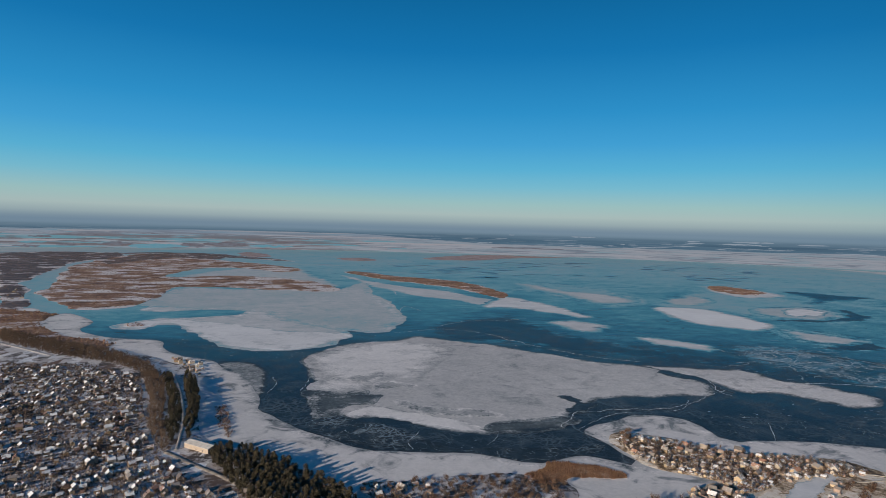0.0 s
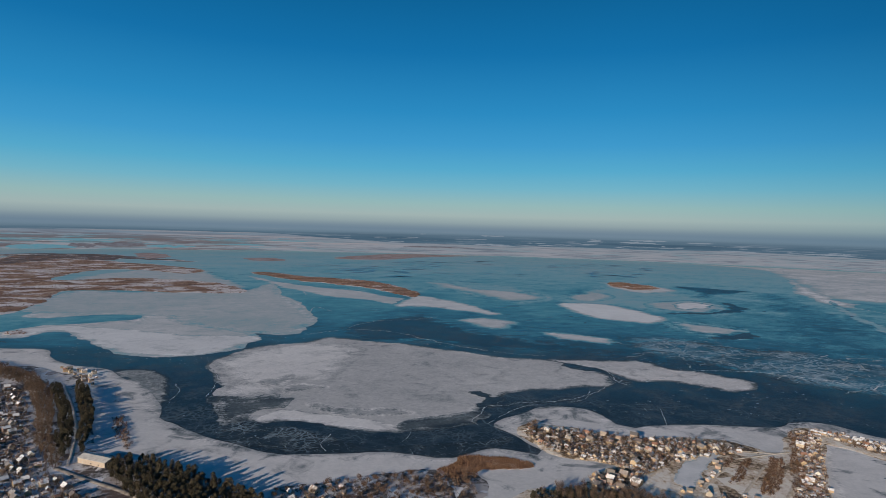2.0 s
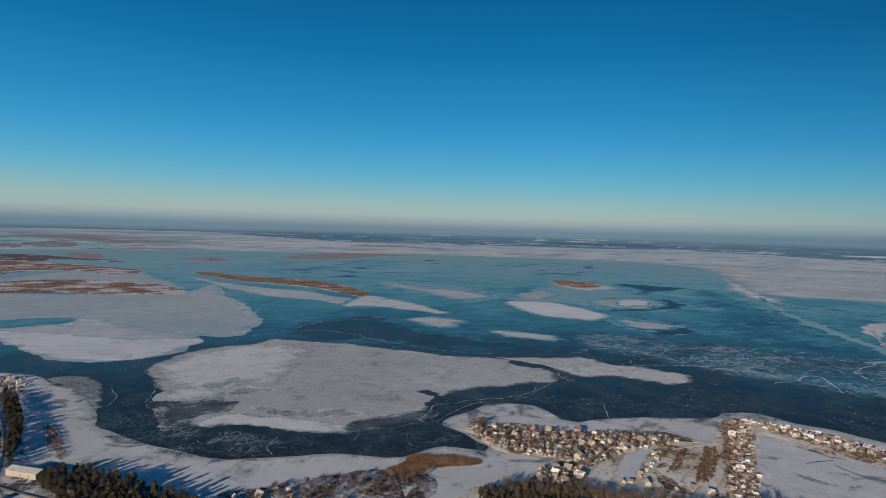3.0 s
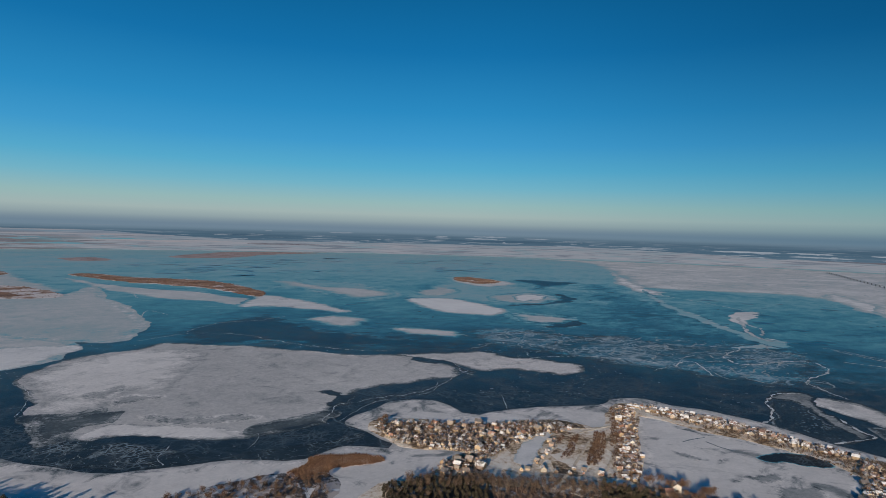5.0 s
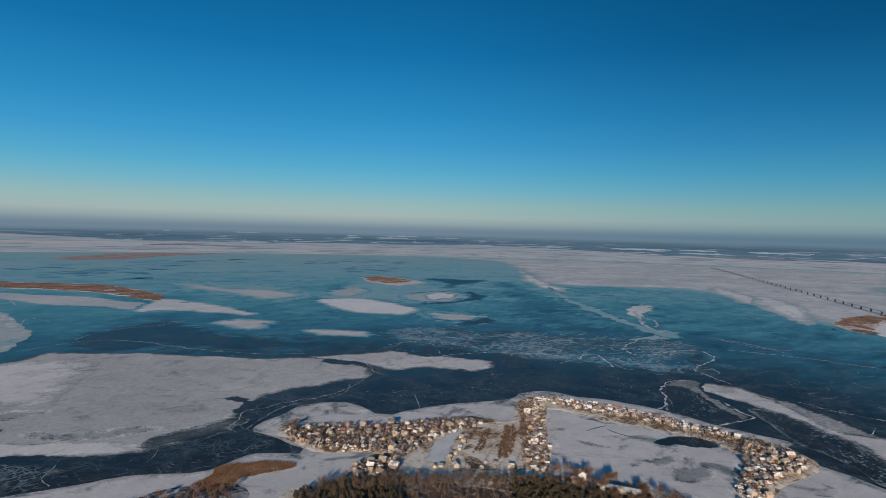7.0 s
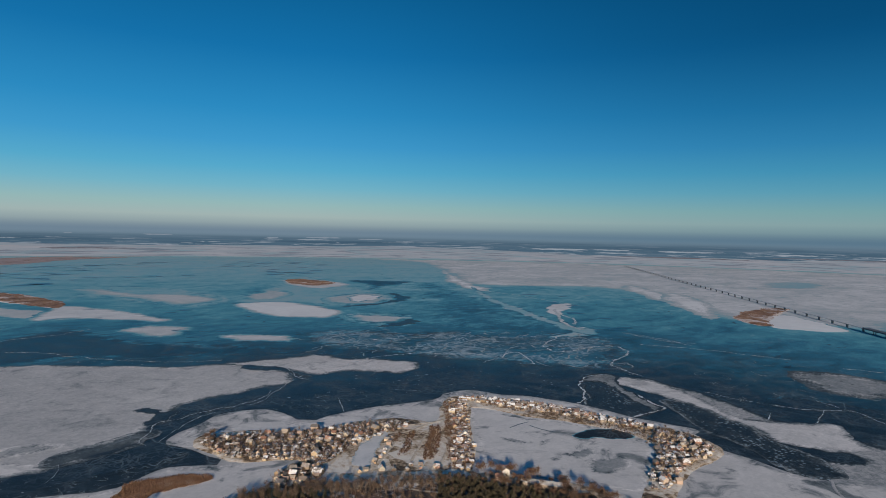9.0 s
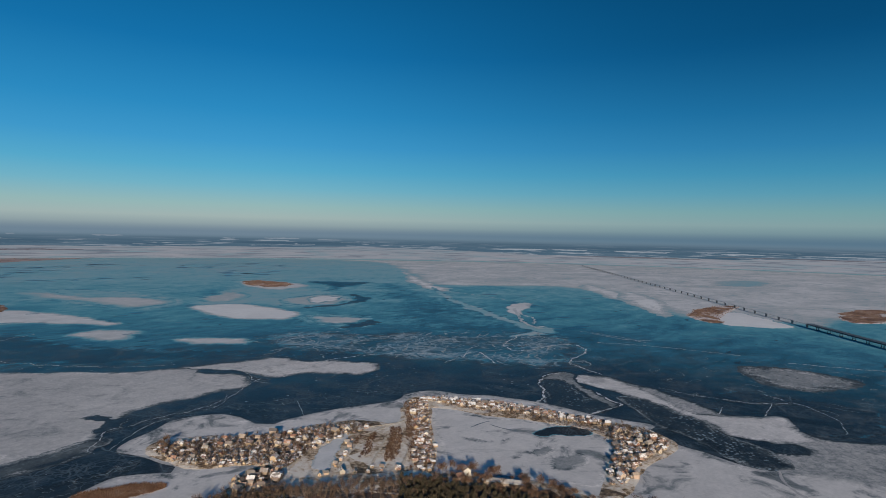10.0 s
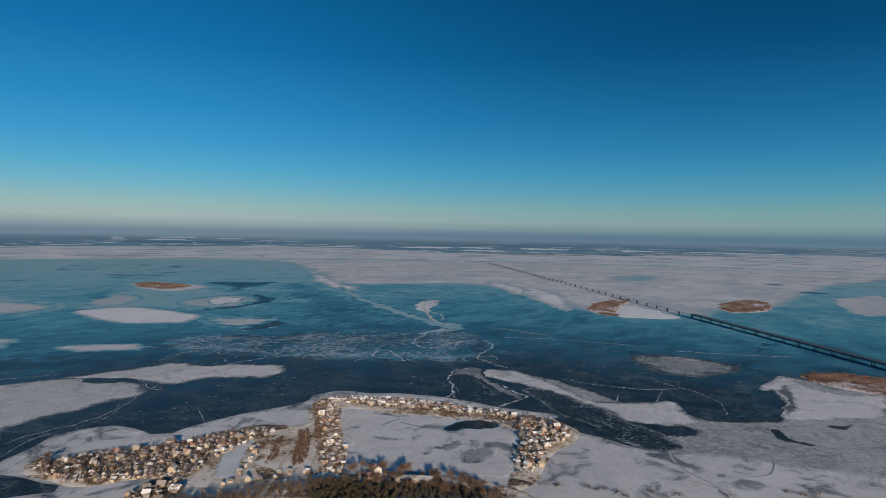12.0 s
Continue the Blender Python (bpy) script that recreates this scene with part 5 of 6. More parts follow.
tangle("ridge_tangle", [(692, 978), (810, 960), (850, 865), (950, 815), (1040, 745), (1095, 655), (1150, 625), (1145, 570), (1018, 438), (940, 428), (846, 346), (850, 396), (818, 434), (814, 484), (786, 510), (780, 556), (730, 624), (714, 682), (668, 756), (642, 836)], 52, 85, 4.6, 401, "tangle of pale pressure ridges in broken ice")
tangle("ridge_tangle", [(692, 978), (810, 960), (850, 865), (950, 815), (1040, 745), (1095, 655), (1150, 625), (1145, 570), (1018, 438), (940, 428), (846, 346), (850, 396), (818, 434), (814, 484), (786, 510), (780, 556), (730, 624), (714, 682), (668, 756), (642, 836)], 30, 24, 2.0, 402, "short pale ridges between broken ice plates")
tangle("ridge_tangle", [(-26, 621), (14, 621), (68, 573), (106, 528), (148, 526), (187, 519), (245, 521), (208, 490), (159, 482), (109, 501), (62, 523), (12, 552), (-24, 561)], 11, 12, 0.55, 403, "fine white cracks across black channel ice")
tangle("ridge_tangle", [(250, 590), (314, 610), (414, 616), (504, 566), (570, 530), (568, 500), (502, 504), (437, 530), (368, 546), (349, 590), (289, 616)], 20, 16, 0.7, 404, "thin white cracks across dark ice")
tangle("ridge_tangle", [(1042, 318), (1160, 192), (1134, 4), (908, 14), (822, 98), (794, 194), (830, 286)], 42, 45, 1.6, 405, "scattered pale ridges on dark ice")


# ---- bridge ----
def bridge():
    p0, p1 = Vector((1131.0, -198.0, 0)), Vector((4040.0, 1850.0, 0))
    d = p1 - p0
    length, turn, joint = d.length, math.degrees(math.atan2(d.y, d.x)), 640.0
    root = new("bridge")
    root.matrix_world = pose(p0.x, p0.y, 0, 0, 0, turn)
    for lo, hi, mat, half, base, label in ((-120, joint, M_STEEL, 7.5, 10.3, "dark asphalt and steel deck"), (joint, length, M_PALE, 3.6, 9.0, "pale snow-dusted concrete deck")):
        bm = bmesh.new()
        block(bm, lo, hi, -half, half, base, base + 0.6)
        part("deck", bm, mat, root, label)
        for s in (-1, 1):
            bm = bmesh.new()
            block(bm, lo, hi, s * half * 0.66 - 0.3, s * half * 0.66 + 0.3, base - (2.6 if mat is M_STEEL else 0.7), base)
            part("girder", bm, mat, root)
            bm = bmesh.new()
            block(bm, lo, hi, s * (half - 0.3) - 0.06, s * (half - 0.3) + 0.06, base + (1.5 if mat is M_STEEL else 0.95), base + (1.65 if mat is M_STEEL else 1.05))
            for k in range(int((hi - lo) / 6)):
                block(bm, lo + k * 6, lo + k * 6 + 0.15, s * (half - 0.3) - 0.06, s * (half - 0.3) + 0.06, base + 0.6, base + (1.5 if mat is M_STEEL else 0.95))
            part("railing", bm, mat, root)
    bm = bmesh.new()
    block(bm, -1.0, 1.0, -3.6, 3.6, 7.6, 8.58)
    for s in (-1, 1):
        ring = [[bm.verts.new((1.0 * r * math.cos(a), s * 2.4 + 1.0 * r * math.sin(a), z)) for a in np.linspace(0, 2 * math.pi, 10, endpoint=False)] for r, z in ((0.8, 7.6), (0.9, 1.0))]
        for k in range(10):
            bm.faces.new([ring[0][k], ring[1][k], ring[1][(k + 1) % 10], ring[0][(k + 1) % 10]][::-1])
    block(bm, -1.7, 1.7, -4.2, 4.2, -0.2, 1.2)
    me = bpy.data.meshes.new("pier")
    bm.to_mesh(me)
    bm.free()
    me.materials.append(M_CONC)
    bm = bmesh.new()
    block(bm, -2.2, 2.2, -1.8, 1.8, -0.2, 7.4)
    block(bm, -2.8, 2.8, -3.0, 3.0, 7.4, 8.3)
    far = bpy.data.meshes.new("pier")
    bm.to_mesh(far)
    bm.free()
    far.materials.append(M_CONC)
    x = -100.0
    while x < length - 5:
        pier = new("pier", me if x < joint else far)
        pier.parent = root
        pier.location = (x, 0, 0)
        x += 44.0 if x < joint else 66.0
    return tagged(root, "long dark road bridge on concrete piers over ice", "bridge")


bridge()


# ---- trees and brush ----
def cone(bm, p, q, r0, r1, n=5):
    d = (q - p).normalized()
    u = d.orthogonal().normalized()
    w = d.cross(u)
    rings = [[bm.verts.new(c + (u * math.cos(a) + w * math.sin(a)) * r) for a in np.linspace(0, 2 * math.pi, n, endpoint=False)] for c, r in ((p, r0), (q, r1))]
    for k in range(n):
        bm.faces.new([rings[0][k], rings[0][(k + 1) % n], rings[1][(k + 1) % n], rings[1][k]])


def bare_tree(seed, h, spreadr, mat, label, category="tree", twigs=260, thick=1.0):
    rng = random.Random(seed)
    root = new("tree")
    bm = bmesh.new()
    cone(bm, Vector((0, 0, -0.3)), Vector((0.1, 0.1, h * 0.55)), h * 0.022, h * 0.012, 6)
    tips = []
    for k in range(9):
        a, z = k * 2.4 + rng.uniform(-0.4, 0.4), h * rng.uniform(0.3, 0.58)
        t = Vector((math.cos(a) * spreadr * rng.uniform(0.4, 0.8), math.sin(a) * spreadr * rng.uniform(0.4, 0.8), z + h * rng.uniform(0.18, 0.38)))
        cone(bm, Vector((0, 0, z)), t, h * 0.010, h * 0.004, 4)
        tips.append(t)
    part("trunk", bm, M_BARK, root)
    bm = bmesh.new()
    for k in range(twigs):
        c = rng.choice(tips) * rng.uniform(0.75, 1.1) + Vector([rng.gauss(0, spreadr * 0.28), rng.gauss(0, spreadr * 0.28), rng.gauss(0, h * 0.09)])
        d = Vector((c.x, c.y, abs(c.z - h * 0.35) + 0.5)).normalized() + Vector([rng.gauss(0, 0.35) for _ in range(3)])
        e2 = c + d.normalized() * rng.uniform(0.8, 1.9)
        s = d.cross(Vector([rng.gauss(0, 1) for _ in range(3)])).normalized() * rng.uniform(0.06, 0.2) * thick
        bm.faces.new([bm.verts.new(c - s), bm.verts.new(c + s), bm.verts.new(e2)])
    part("crown", bm, mat, root)
    return tagged(root, label, category)


def pine(seed, h, r, label):
    rng = random.Random(seed)
    root = new("pine_tree")
    bm = bmesh.new()
    cone(bm, Vector((0, 0, -0.3)), Vector((0.05, 0, h * 0.92)), h * 0.018, h * 0.004, 6)
    for k in range(10):
        a, z = k * 2.4, h * rng.uniform(0.35, 0.8)
        cone(bm, Vector((0, 0, z)), Vector((math.cos(a) * r * 0.7, math.sin(a) * r * 0.7, z + 0.5)), 0.07, 0.03, 4)
    part("trunk", bm, M_BARK, root)
    bm = bmesh.new()
    for k in range(420):
        f = rng.random()
        rad = r * math.sqrt(max(0.05, 1 - (1.75 * f - 0.75) ** 2)) * rng.uniform(0.35, 1.05)
        a = rng.uniform(0, 6.283)
        c = Vector((math.cos(a) * rad, math.sin(a) * rad, h * (0.42 + 0.56 * f)))
        s = rng.uniform(0.2, 0.55)
        v = [bm.verts.new(c + Vector([rng.gauss(0, s * 1.2), rng.gauss(0, s * 1.2), rng.gauss(0, s * 0.7)])) for _ in range(4)]
        for q in ((0, 1, 2), (1, 3, 2)):
            bm.faces.new([v[i] for i in q])
    part("crown", bm, M_PINE, root)
    return tagged(root, label, "tree")


def plant(protos, places, rng, z, group, lo=0.75, hi=1.2, size=0.72):
    """The first copies are the prototypes themselves."""
    for k, (x, y) in enumerate(places):
        m = pose(x, y, z, 0, 0, rng.uniform(0, 360))
        p = protos[k % len(protos)]
        ob = copy_thing(p, m)
        s = rng.uniform(lo, hi) * size
        ob.scale = (s, s, s * rng.uniform(0.9, 1.15))
        ob["group"] = group


def retire(protos):
    for p in protos:
        for o in (*p.children_recursive, p):
            bpy.data.objects.remove(o)


def brush(name, places, z, tall, wide, per, mat, label, seed, category="bushes"):
    """Leafless twigs in clumps, one mesh."""
    rng = np.random.default_rng(seed)
    g = np.repeat(np.array(places, float).reshape(-1, 2), per, 0)
    n = len(g)
    big = np.repeat(rng.uniform(0.5, 1.2, n // per), per)
    base = g + rng.normal(0, wide * 0.35, (n, 2)) * big[:, None]
    top = base + rng.normal(0, wide * 0.35, (n, 2)) * big[:, None]
    a = rng.uniform(0, 6.28, n)
    w = rng.uniform(0.08, 0.26, n)
    z0 = z - 0.1 + rng.uniform(0, 0.45, n) * tall * big
    v = np.empty((n, 3, 3))
    v[:, 0] = np.column_stack([base[:, 0] - np.cos(a) * w, base[:, 1] - np.sin(a) * w, z0])
    v[:, 1] = np.column_stack([base[:, 0] + np.cos(a) * w, base[:, 1] + np.sin(a) * w, z0])
    v[:, 2] = np.column_stack([top, z0 + rng.uniform(0.3, 0.6, n) * tall * big])
    v[::4, :2, 2] = z - 0.1
    return tagged(finish(name, v.reshape(-1, 3), np.arange(n * 3).reshape(-1, 3), mat), label, category, kind="stuff")


Z_PEN, Z_SOUTH, Z_WEST, Z_THICK = 0.78, 0.84, 1.28, 0.68


def merged(name, protos, places, z, rng, lo, hi, label, category, swap=None):
    """Many copies of some things joined into one mesh, for what is too many to tell apart."""
    src = []
    for p in protos:
        for o in p.children:
            me = o.data
            v = np.empty(len(me.vertices) * 3)
            me.vertices.foreach_get("co", v)
            src.append((p, v.reshape(-1, 3), [tuple(q.vertices) for q in me.polygons], me.materials[0]))
    mats = []
    for *_, m in src:
        m = (swap or {}).get(m, m)
        if m not in mats:
            mats.append(m)
    verts, faces, slots, base = [], [], [], 0
    for x, y, head in places:
        p = protos[int(rng.integers(len(protos)))]
        s, c0, s0 = rng.uniform(lo, hi), math.cos(head), math.sin(head)
        for q, v, fs, m in src:
            if q is p:
                verts.append(np.column_stack([x + s * (v[:, 0] * c0 - v[:, 1] * s0), y + s * (v[:, 0] * s0 + v[:, 1] * c0), z + s * v[:, 2]]))
                faces += [tuple(i + base for i in t) for t in fs]
                slots += [mats.index((swap or {}).get(m, m))] * len(fs)
                base += len(v)
    ob = finish(name, np.vstack(verts), faces, mats[0])
    for m in mats[1:]:
        ob.data.materials.append(m)
    ob.data.polygons.foreach_set("material_index", np.array(slots, np.int32))
    return tagged(ob, label, category, kind="stuff")


def any_way(places, rng):
    return [(x, y, rng.uniform(0, 6.28)) for x, y in places]


rng = np.random.default_rng(11)
oaks = [bare_tree(k, 10 + k, 4.6, M_RUST, "round rusty-brown leafless tree in snow", twigs=620, thick=1.4) for k in range(3)]
birches = [bare_tree(10 + k, 13 + k, 3.2, M_TWIG, "tall grey-brown bare tree among others") for k in range(3)]
pines = [pine(30 + k, 14 + k, 3.0, "dark olive pine in the shore wood") for k in range(3)]

WOOD = [(-109, 536), (-98, 544), (-72, 531), (-35, 489), (1, 450), (17, 415), (-12, 377), (-46, 402), (-72, 447), (-102, 507)]
plant(pines, spread(WOOD, 8.5, rng, 0.5), rng, Z_WEST, "shore pine wood", 0.55, 1.15)
merged("pine_wood", pines, any_way(spread(WOOD, 5.4, rng, 0.5), rng), Z_WEST, rng, 0.3, 0.7, "dense dark olive pine wood", "wood")
merged("pine_wood", pines, any_way(spread([(-220, 794), (-214, 806), (-178, 706), (-155, 625), (-144, 561), (-145, 548), (-162, 594), (-184, 688)], 4.0, rng, 0.5), rng), Z_WEST, rng, 0.35, 0.62, "dark pine row between two paths", "wood")
merged("pine_wood", pines, any_way(spread([(-200, 822), (-176, 774), (-151, 682), (-137, 607), (-133, 558), (-144, 591), (-161, 675), (-184, 750)], 4.0, rng, 0.5), rng), Z_WEST, rng, 0.40, 0.66, "narrow dark pine belt beside the snowy road", "wood")
BELT = [(-534, 1046), (-406, 942), (-310, 882), (-258, 832), (-212, 710), (-179, 596), (-147, 532), (-143, 540), (-169, 611), (-194, 710), (-220, 794), (-260, 870), (-334, 954), (-448, 1036), (-580, 1140)]
merged("tree_belt", birches, any_way(spread(BELT, 4.6, rng, 0.5), rng), Z_WEST, rng, 0.35, 0.66, "brown bare tree belt round the village", "wood")
STRIP = [(208, 399), (240, 386), (278, 362), (335, 318), (372, 286), (370, 268), (314, 244), (222, 312), (191, 366)]
plant(birches, spread(STRIP, 11.5, rng), rng, Z_SOUTH, "bare roadside trees", 0.5, 0.9)
merged("tree_belt", birches, any_way(spread([(230, 404), (293, 367), (343, 326), (383, 294), (378, 282), (329, 312), (273, 355), (220, 386)], 4.2, rng, 0.5), rng), Z_SOUTH, rng, 0.4, 0.7, "dark bare trees along the garden plots", "wood")
merged("pine_wood", pines, any_way(np.vstack([spread([(206, 400), (243, 391), (283, 365), (255, 322), (188, 360)], 4.4, rng), spread([(353, 313), (379, 291), (381, 262), (343, 237), (317, 277)], 4.4, rng)]), rng), Z_SOUTH, rng, 0.3, 0.5, "low dark pines by the village road", "wood")
plant(oaks, spread([(18, 451), (53, 457), (99, 459), (145, 456), (178, 442), (170, 421), (122, 408), (17, 419)], 16.0, rng), rng, Z_THICK, "bushy rusty trees", 0.45, 0.75)
LAGOON_BANK = [(389, 300), (409, 299), (424, 279), (429, 243), (432, 207), (434, 177), (416, 165), (397, 204), (383, 246), (371, 281)]
plant(oaks, spread(LAGOON_BANK, 11, rng, 0.5), rng, Z_SOUTH, "rusty trees by the lagoon", 0.4, 1.0, 0.9)
brush("thicket", spread([(384, 303), (403, 294), (415, 274), (421, 238), (426, 204), (431, 171), (389, 141), (314, 266), (362, 309)], 5.5, rng, 0.5), Z_SOUTH, 4.5, 4.0, 30, M_TWIG, "dark bushes south of the lagoon", 211)
merged("pine_wood", pines, any_way(spread([(361, 319), (381, 278), (394, 232), (407, 180), (375, 165), (310, 273)], 5.0, rng, 0.5), rng), Z_SOUTH, rng, 0.3, 0.6, "dark low pines below the lagoon", "wood")
plant(oaks, [tuple(p) for p in [(274, 539), (282, 543), (275, 531)]], rng, Z_PEN, "trees at the spit's tip", 0.7, 0.9)

TIP_TREES = 7.5
TIP = [(263, 531), (280, 544), (300, 530), (329, 510), (356, 492), (387, 479), (431, 456), (450, 432), (415, 430), (369, 429), (333, 414), (311, 407), (305, 434), (283, 456), (269, 473), (262, 500)]
merged("garden_trees", birches, any_way(spread(TIP, TIP_TREES, rng, 0.5), rng), Z_PEN, rng, 0.28, 0.5, "bare garden trees among the houses", "trees")
merged("garden_trees", birches, any_way(spread([(565, 450), (588, 417), (602, 381), (612, 330), (619, 271), (627, 241), (630, 206), (610, 176), (546, 172), (492, 173), (488, 188), (553, 210), (583, 238), (583, 313), (560, 404)], 8.0, rng, 0.5), rng), Z_PEN, rng, 0.28, 0.45, "bare garden trees along the lagoon", "trees")
merged("garden_trees", birches, any_way(spread([(-450, 880), (-340, 865), (-248, 801), (-194, 639), (-164, 551), (-111, 480), (-69, 429), (-61, 383), (-190, 373)], 13.0, rng, 0.5), rng), Z_WEST, rng, 0.28, 0.5, "bare orchard trees in the village", "trees")
brush("thicket", spread(TIP, 4.6, rng, 0.5), Z_PEN, 4.2, 3.0, 26, M_TWIG, "dark leafless garden bushes between houses", 201)
brush("thicket", np.vstack([spread([(534, 463), (567, 460), (487, 384), (406, 314), (384, 323), (464, 400)], 3.8, rng, 0.5), spread([(255, 410), (292, 423), (315, 407), (289, 369), (262, 378)], 5.5, rng, 0.5)]), Z_SOUTH, 4.0, 3.0, 26, M_RUST, "rusty leafless bushes along the street", 202)
brush("thicket", spread([(565, 450), (588, 417), (602, 381), (612, 330), (619, 271), (627, 241), (630, 206), (610, 176), (546, 172), (492, 173), (488, 188), (553, 210), (583, 238), (583, 313), (560, 404)], 6.0, rng, 0.5), Z_PEN, 3.6, 3.0, 24, M_TWIG, "brown leafless bushes round the row of houses", 203)
brush("thicket", spread([(-455, 890), (-340, 875), (-250, 807), (-194, 639), (-164, 551), (-111, 480), (-69, 429), (-61, 383), (-190, 373)], 5.6, rng, 0.5), Z_WEST, 4.4, 3.2, 22, M_TWIG, "bare orchard trees and bushes in the village", 204)
brush("thicket", spread([(210, 403), (282, 364), (335, 318), (380, 275), (314, 244), (188, 360)], 6.0, rng, 0.5), Z_SOUTH, 4.0, 3.0, 24, M_TWIG, "dark undergrowth below roadside trees", 205)
brush("thicket", np.vstack([spread(BELT, 5.0, rng, 0.5), spread([(-111, 539), (-72, 535), (1, 452), (17, 415), (-49, 422)], 4.5, rng, 0.5)]), Z_WEST, 5.0, 3.2, 26, M_TWIG, "brown undergrowth of the tree belt", 206)
brush("thicket", spread([(18, 455), (100, 464), (179, 445), (163, 403), (17, 411)], 5.5, rng, 0.5), Z_THICK, 4.5, 3.0, 26, M_TWIG, "rusty thicket on the near bank", 207)
brush("thicket", np.vstack([spread([(456, 414), (465, 408), (423, 369), (391, 349), (383, 354)], 2.6, rng, 0.5), spread([(428, 416), (433, 413), (387, 377), (373, 376)], 2.6, rng, 0.5), spread([(419, 423), (422, 420), (396, 403), (395, 407)], 2.6, rng, 0.5)]), Z_SOUTH, 3.2, 2.0, 24, M_RUST, "brown hedges between long garden plots", 208)
brush("thicket", spread([(-133, 672), (-121, 671), (-98, 580), (-102, 566), (-119, 615)], 4.0, rng, 0.5), 0.2, 4.0, 2.6, 24, M_RUST, "rusty bushes on the snowy beach", 209)

brush("thicket", [(476, 121), (474, 113), (479, 108), (477, 96), (474, 89), (492, 74), (489, 63), (499, 54), (551, -22), (549, -32), (560, -42), (516, 20), (461, 154), (465, 143)], 0.25, 3.4, 7.0, 60, M_TWIG, "dark bushes scattered on the snowy shore", 212)


# ---- houses ----
def house(seed, w, d, h, pitch, snow_label, roofs=None, windows=2):
    """A gabled garden house; its ridge runs along x."""
    root = new("house")
    top = h + d / 2 * pitch
    bm = bmesh.new()
    v = [bm.verts.new(c) for c in ((-w / 2, -d / 2, -0.4), (w / 2, -d / 2, -0.4), (w / 2, d / 2, -0.4), (-w / 2, d / 2, -0.4),
                                   (-w / 2, -d / 2, h), (w / 2, -d / 2, h), (w / 2, d / 2, h), (-w / 2, d / 2, h), (-w / 2, 0, top), (w / 2, 0, top))]
    for q in ((0, 1, 5, 4), (2, 3, 7, 6), (1, 2, 6, 9, 5), (3, 0, 4, 8, 7), (4, 5, 9, 8), (6, 7, 8, 9)):
        bm.faces.new([v[k] for k in q])
    part("wall", bm, M_WALL, root)
    bm = bmesh.new()
    o, t = 0.4, 0.22
    for s in (-1, 1):
        y1, z1 = s * (d / 2 + o), h - o * pitch
        c = [(-w / 2 - o, 0, top + 0.02), (w / 2 + o, 0, top + 0.02), (w / 2 + o, y1, z1 + 0.02), (-w / 2 - o, y1, z1 + 0.02)]
        lo = [bm.verts.new(p) for p in c]
        hi = [bm.verts.new((p[0], p[1], p[2] + t)) for p in c]
        for q in ((hi[0], hi[1], hi[2], hi[3]), (lo[3], lo[2], lo[1], lo[0]), *[(lo[k], lo[(k + 1) % 4], hi[(k + 1) % 4], hi[k]) for k in range(4)]):
            bm.faces.new(q if s < 0 else q[::-1])
    bmesh.ops.recalc_face_normals(bm, faces=bm.faces)
    part("roof", bm, roofs or M_ROOF, root)
    bm = bmesh.new()
    block(bm, w * 0.2, w * 0.2 + 0.55, 0.35, 0.9, h, top + 0.8)
    part("chimney", bm, M_BRICK, root)
    bm = bmesh.new()
    block(bm, -w * 0.32, -w * 0.32 + 0.9, -d / 2 - 0.05, -d / 2 + 0.05, 0, 1.95)
    part("door", bm, M_WOOD, root)
    for k in range(windows):
        bm = bmesh.new()
        x = -0.02 * w + k * w * 0.27
        block(bm, x, x + 1.0, -d / 2 - 0.05, -d / 2 + 0.05, 0.9, 2.0)
        part("window", bm, M_PANE, root)
    bm = bmesh.new()
    block(bm, -w / 2 - 0.05, -w / 2 + 0.05, -0.5, 0.5, 0.9, 2.0)
    part("window", bm, M_PANE, root)
    return tagged(root, snow_label, "house")


M_TIN = material("long_shed_roof", plain((0.36, 0.33, 0.29), (0.62, 0.58, 0.52), 0.3, 0.7))
homes = [house(1, 6.5, 5.0, 2.7, 0.75, "small cream garden house with snow on its roof"),
         house(2, 7.5, 6.0, 3.0, 0.9, "ochre wooden cottage with a steep snowy roof"),
         house(3, 5.5, 4.5, 2.5, 0.6, "little plank cabin with a low pale roof", windows=1),
         house(4, 8.0, 6.5, 4.6, 0.7, "two-storey brick dacha with a snowy roof"),
         house(5, 4.2, 3.4, 2.3, 0.35, "low garden shed with a snow-covered roof", windows=1)]


def settle(places, z, group, face=None, lo=0.85, hi=1.15, size=0.78):
    r = random.Random(len(places))
    for x, y, head in places:
        turn = math.degrees(head) + r.choice((0, 90, 180, 270)) + r.uniform(-8, 8) if face is None else face + r.uniform(-10, 10)
        ob = copy_thing(r.choice(homes), pose(x + r.gauss(0, 1.3), y + r.gauss(0, 1.3), z, 0, 0, turn))
        s = r.uniform(lo * 0.8, hi * 1.1) * size
        ob.scale = (s, s, s)
        ob["group"] = group


def grid_of(zone, gap, head, rng):
    return [(x, y, head) for x, y in spread(zone, gap, rng, 0.28)]


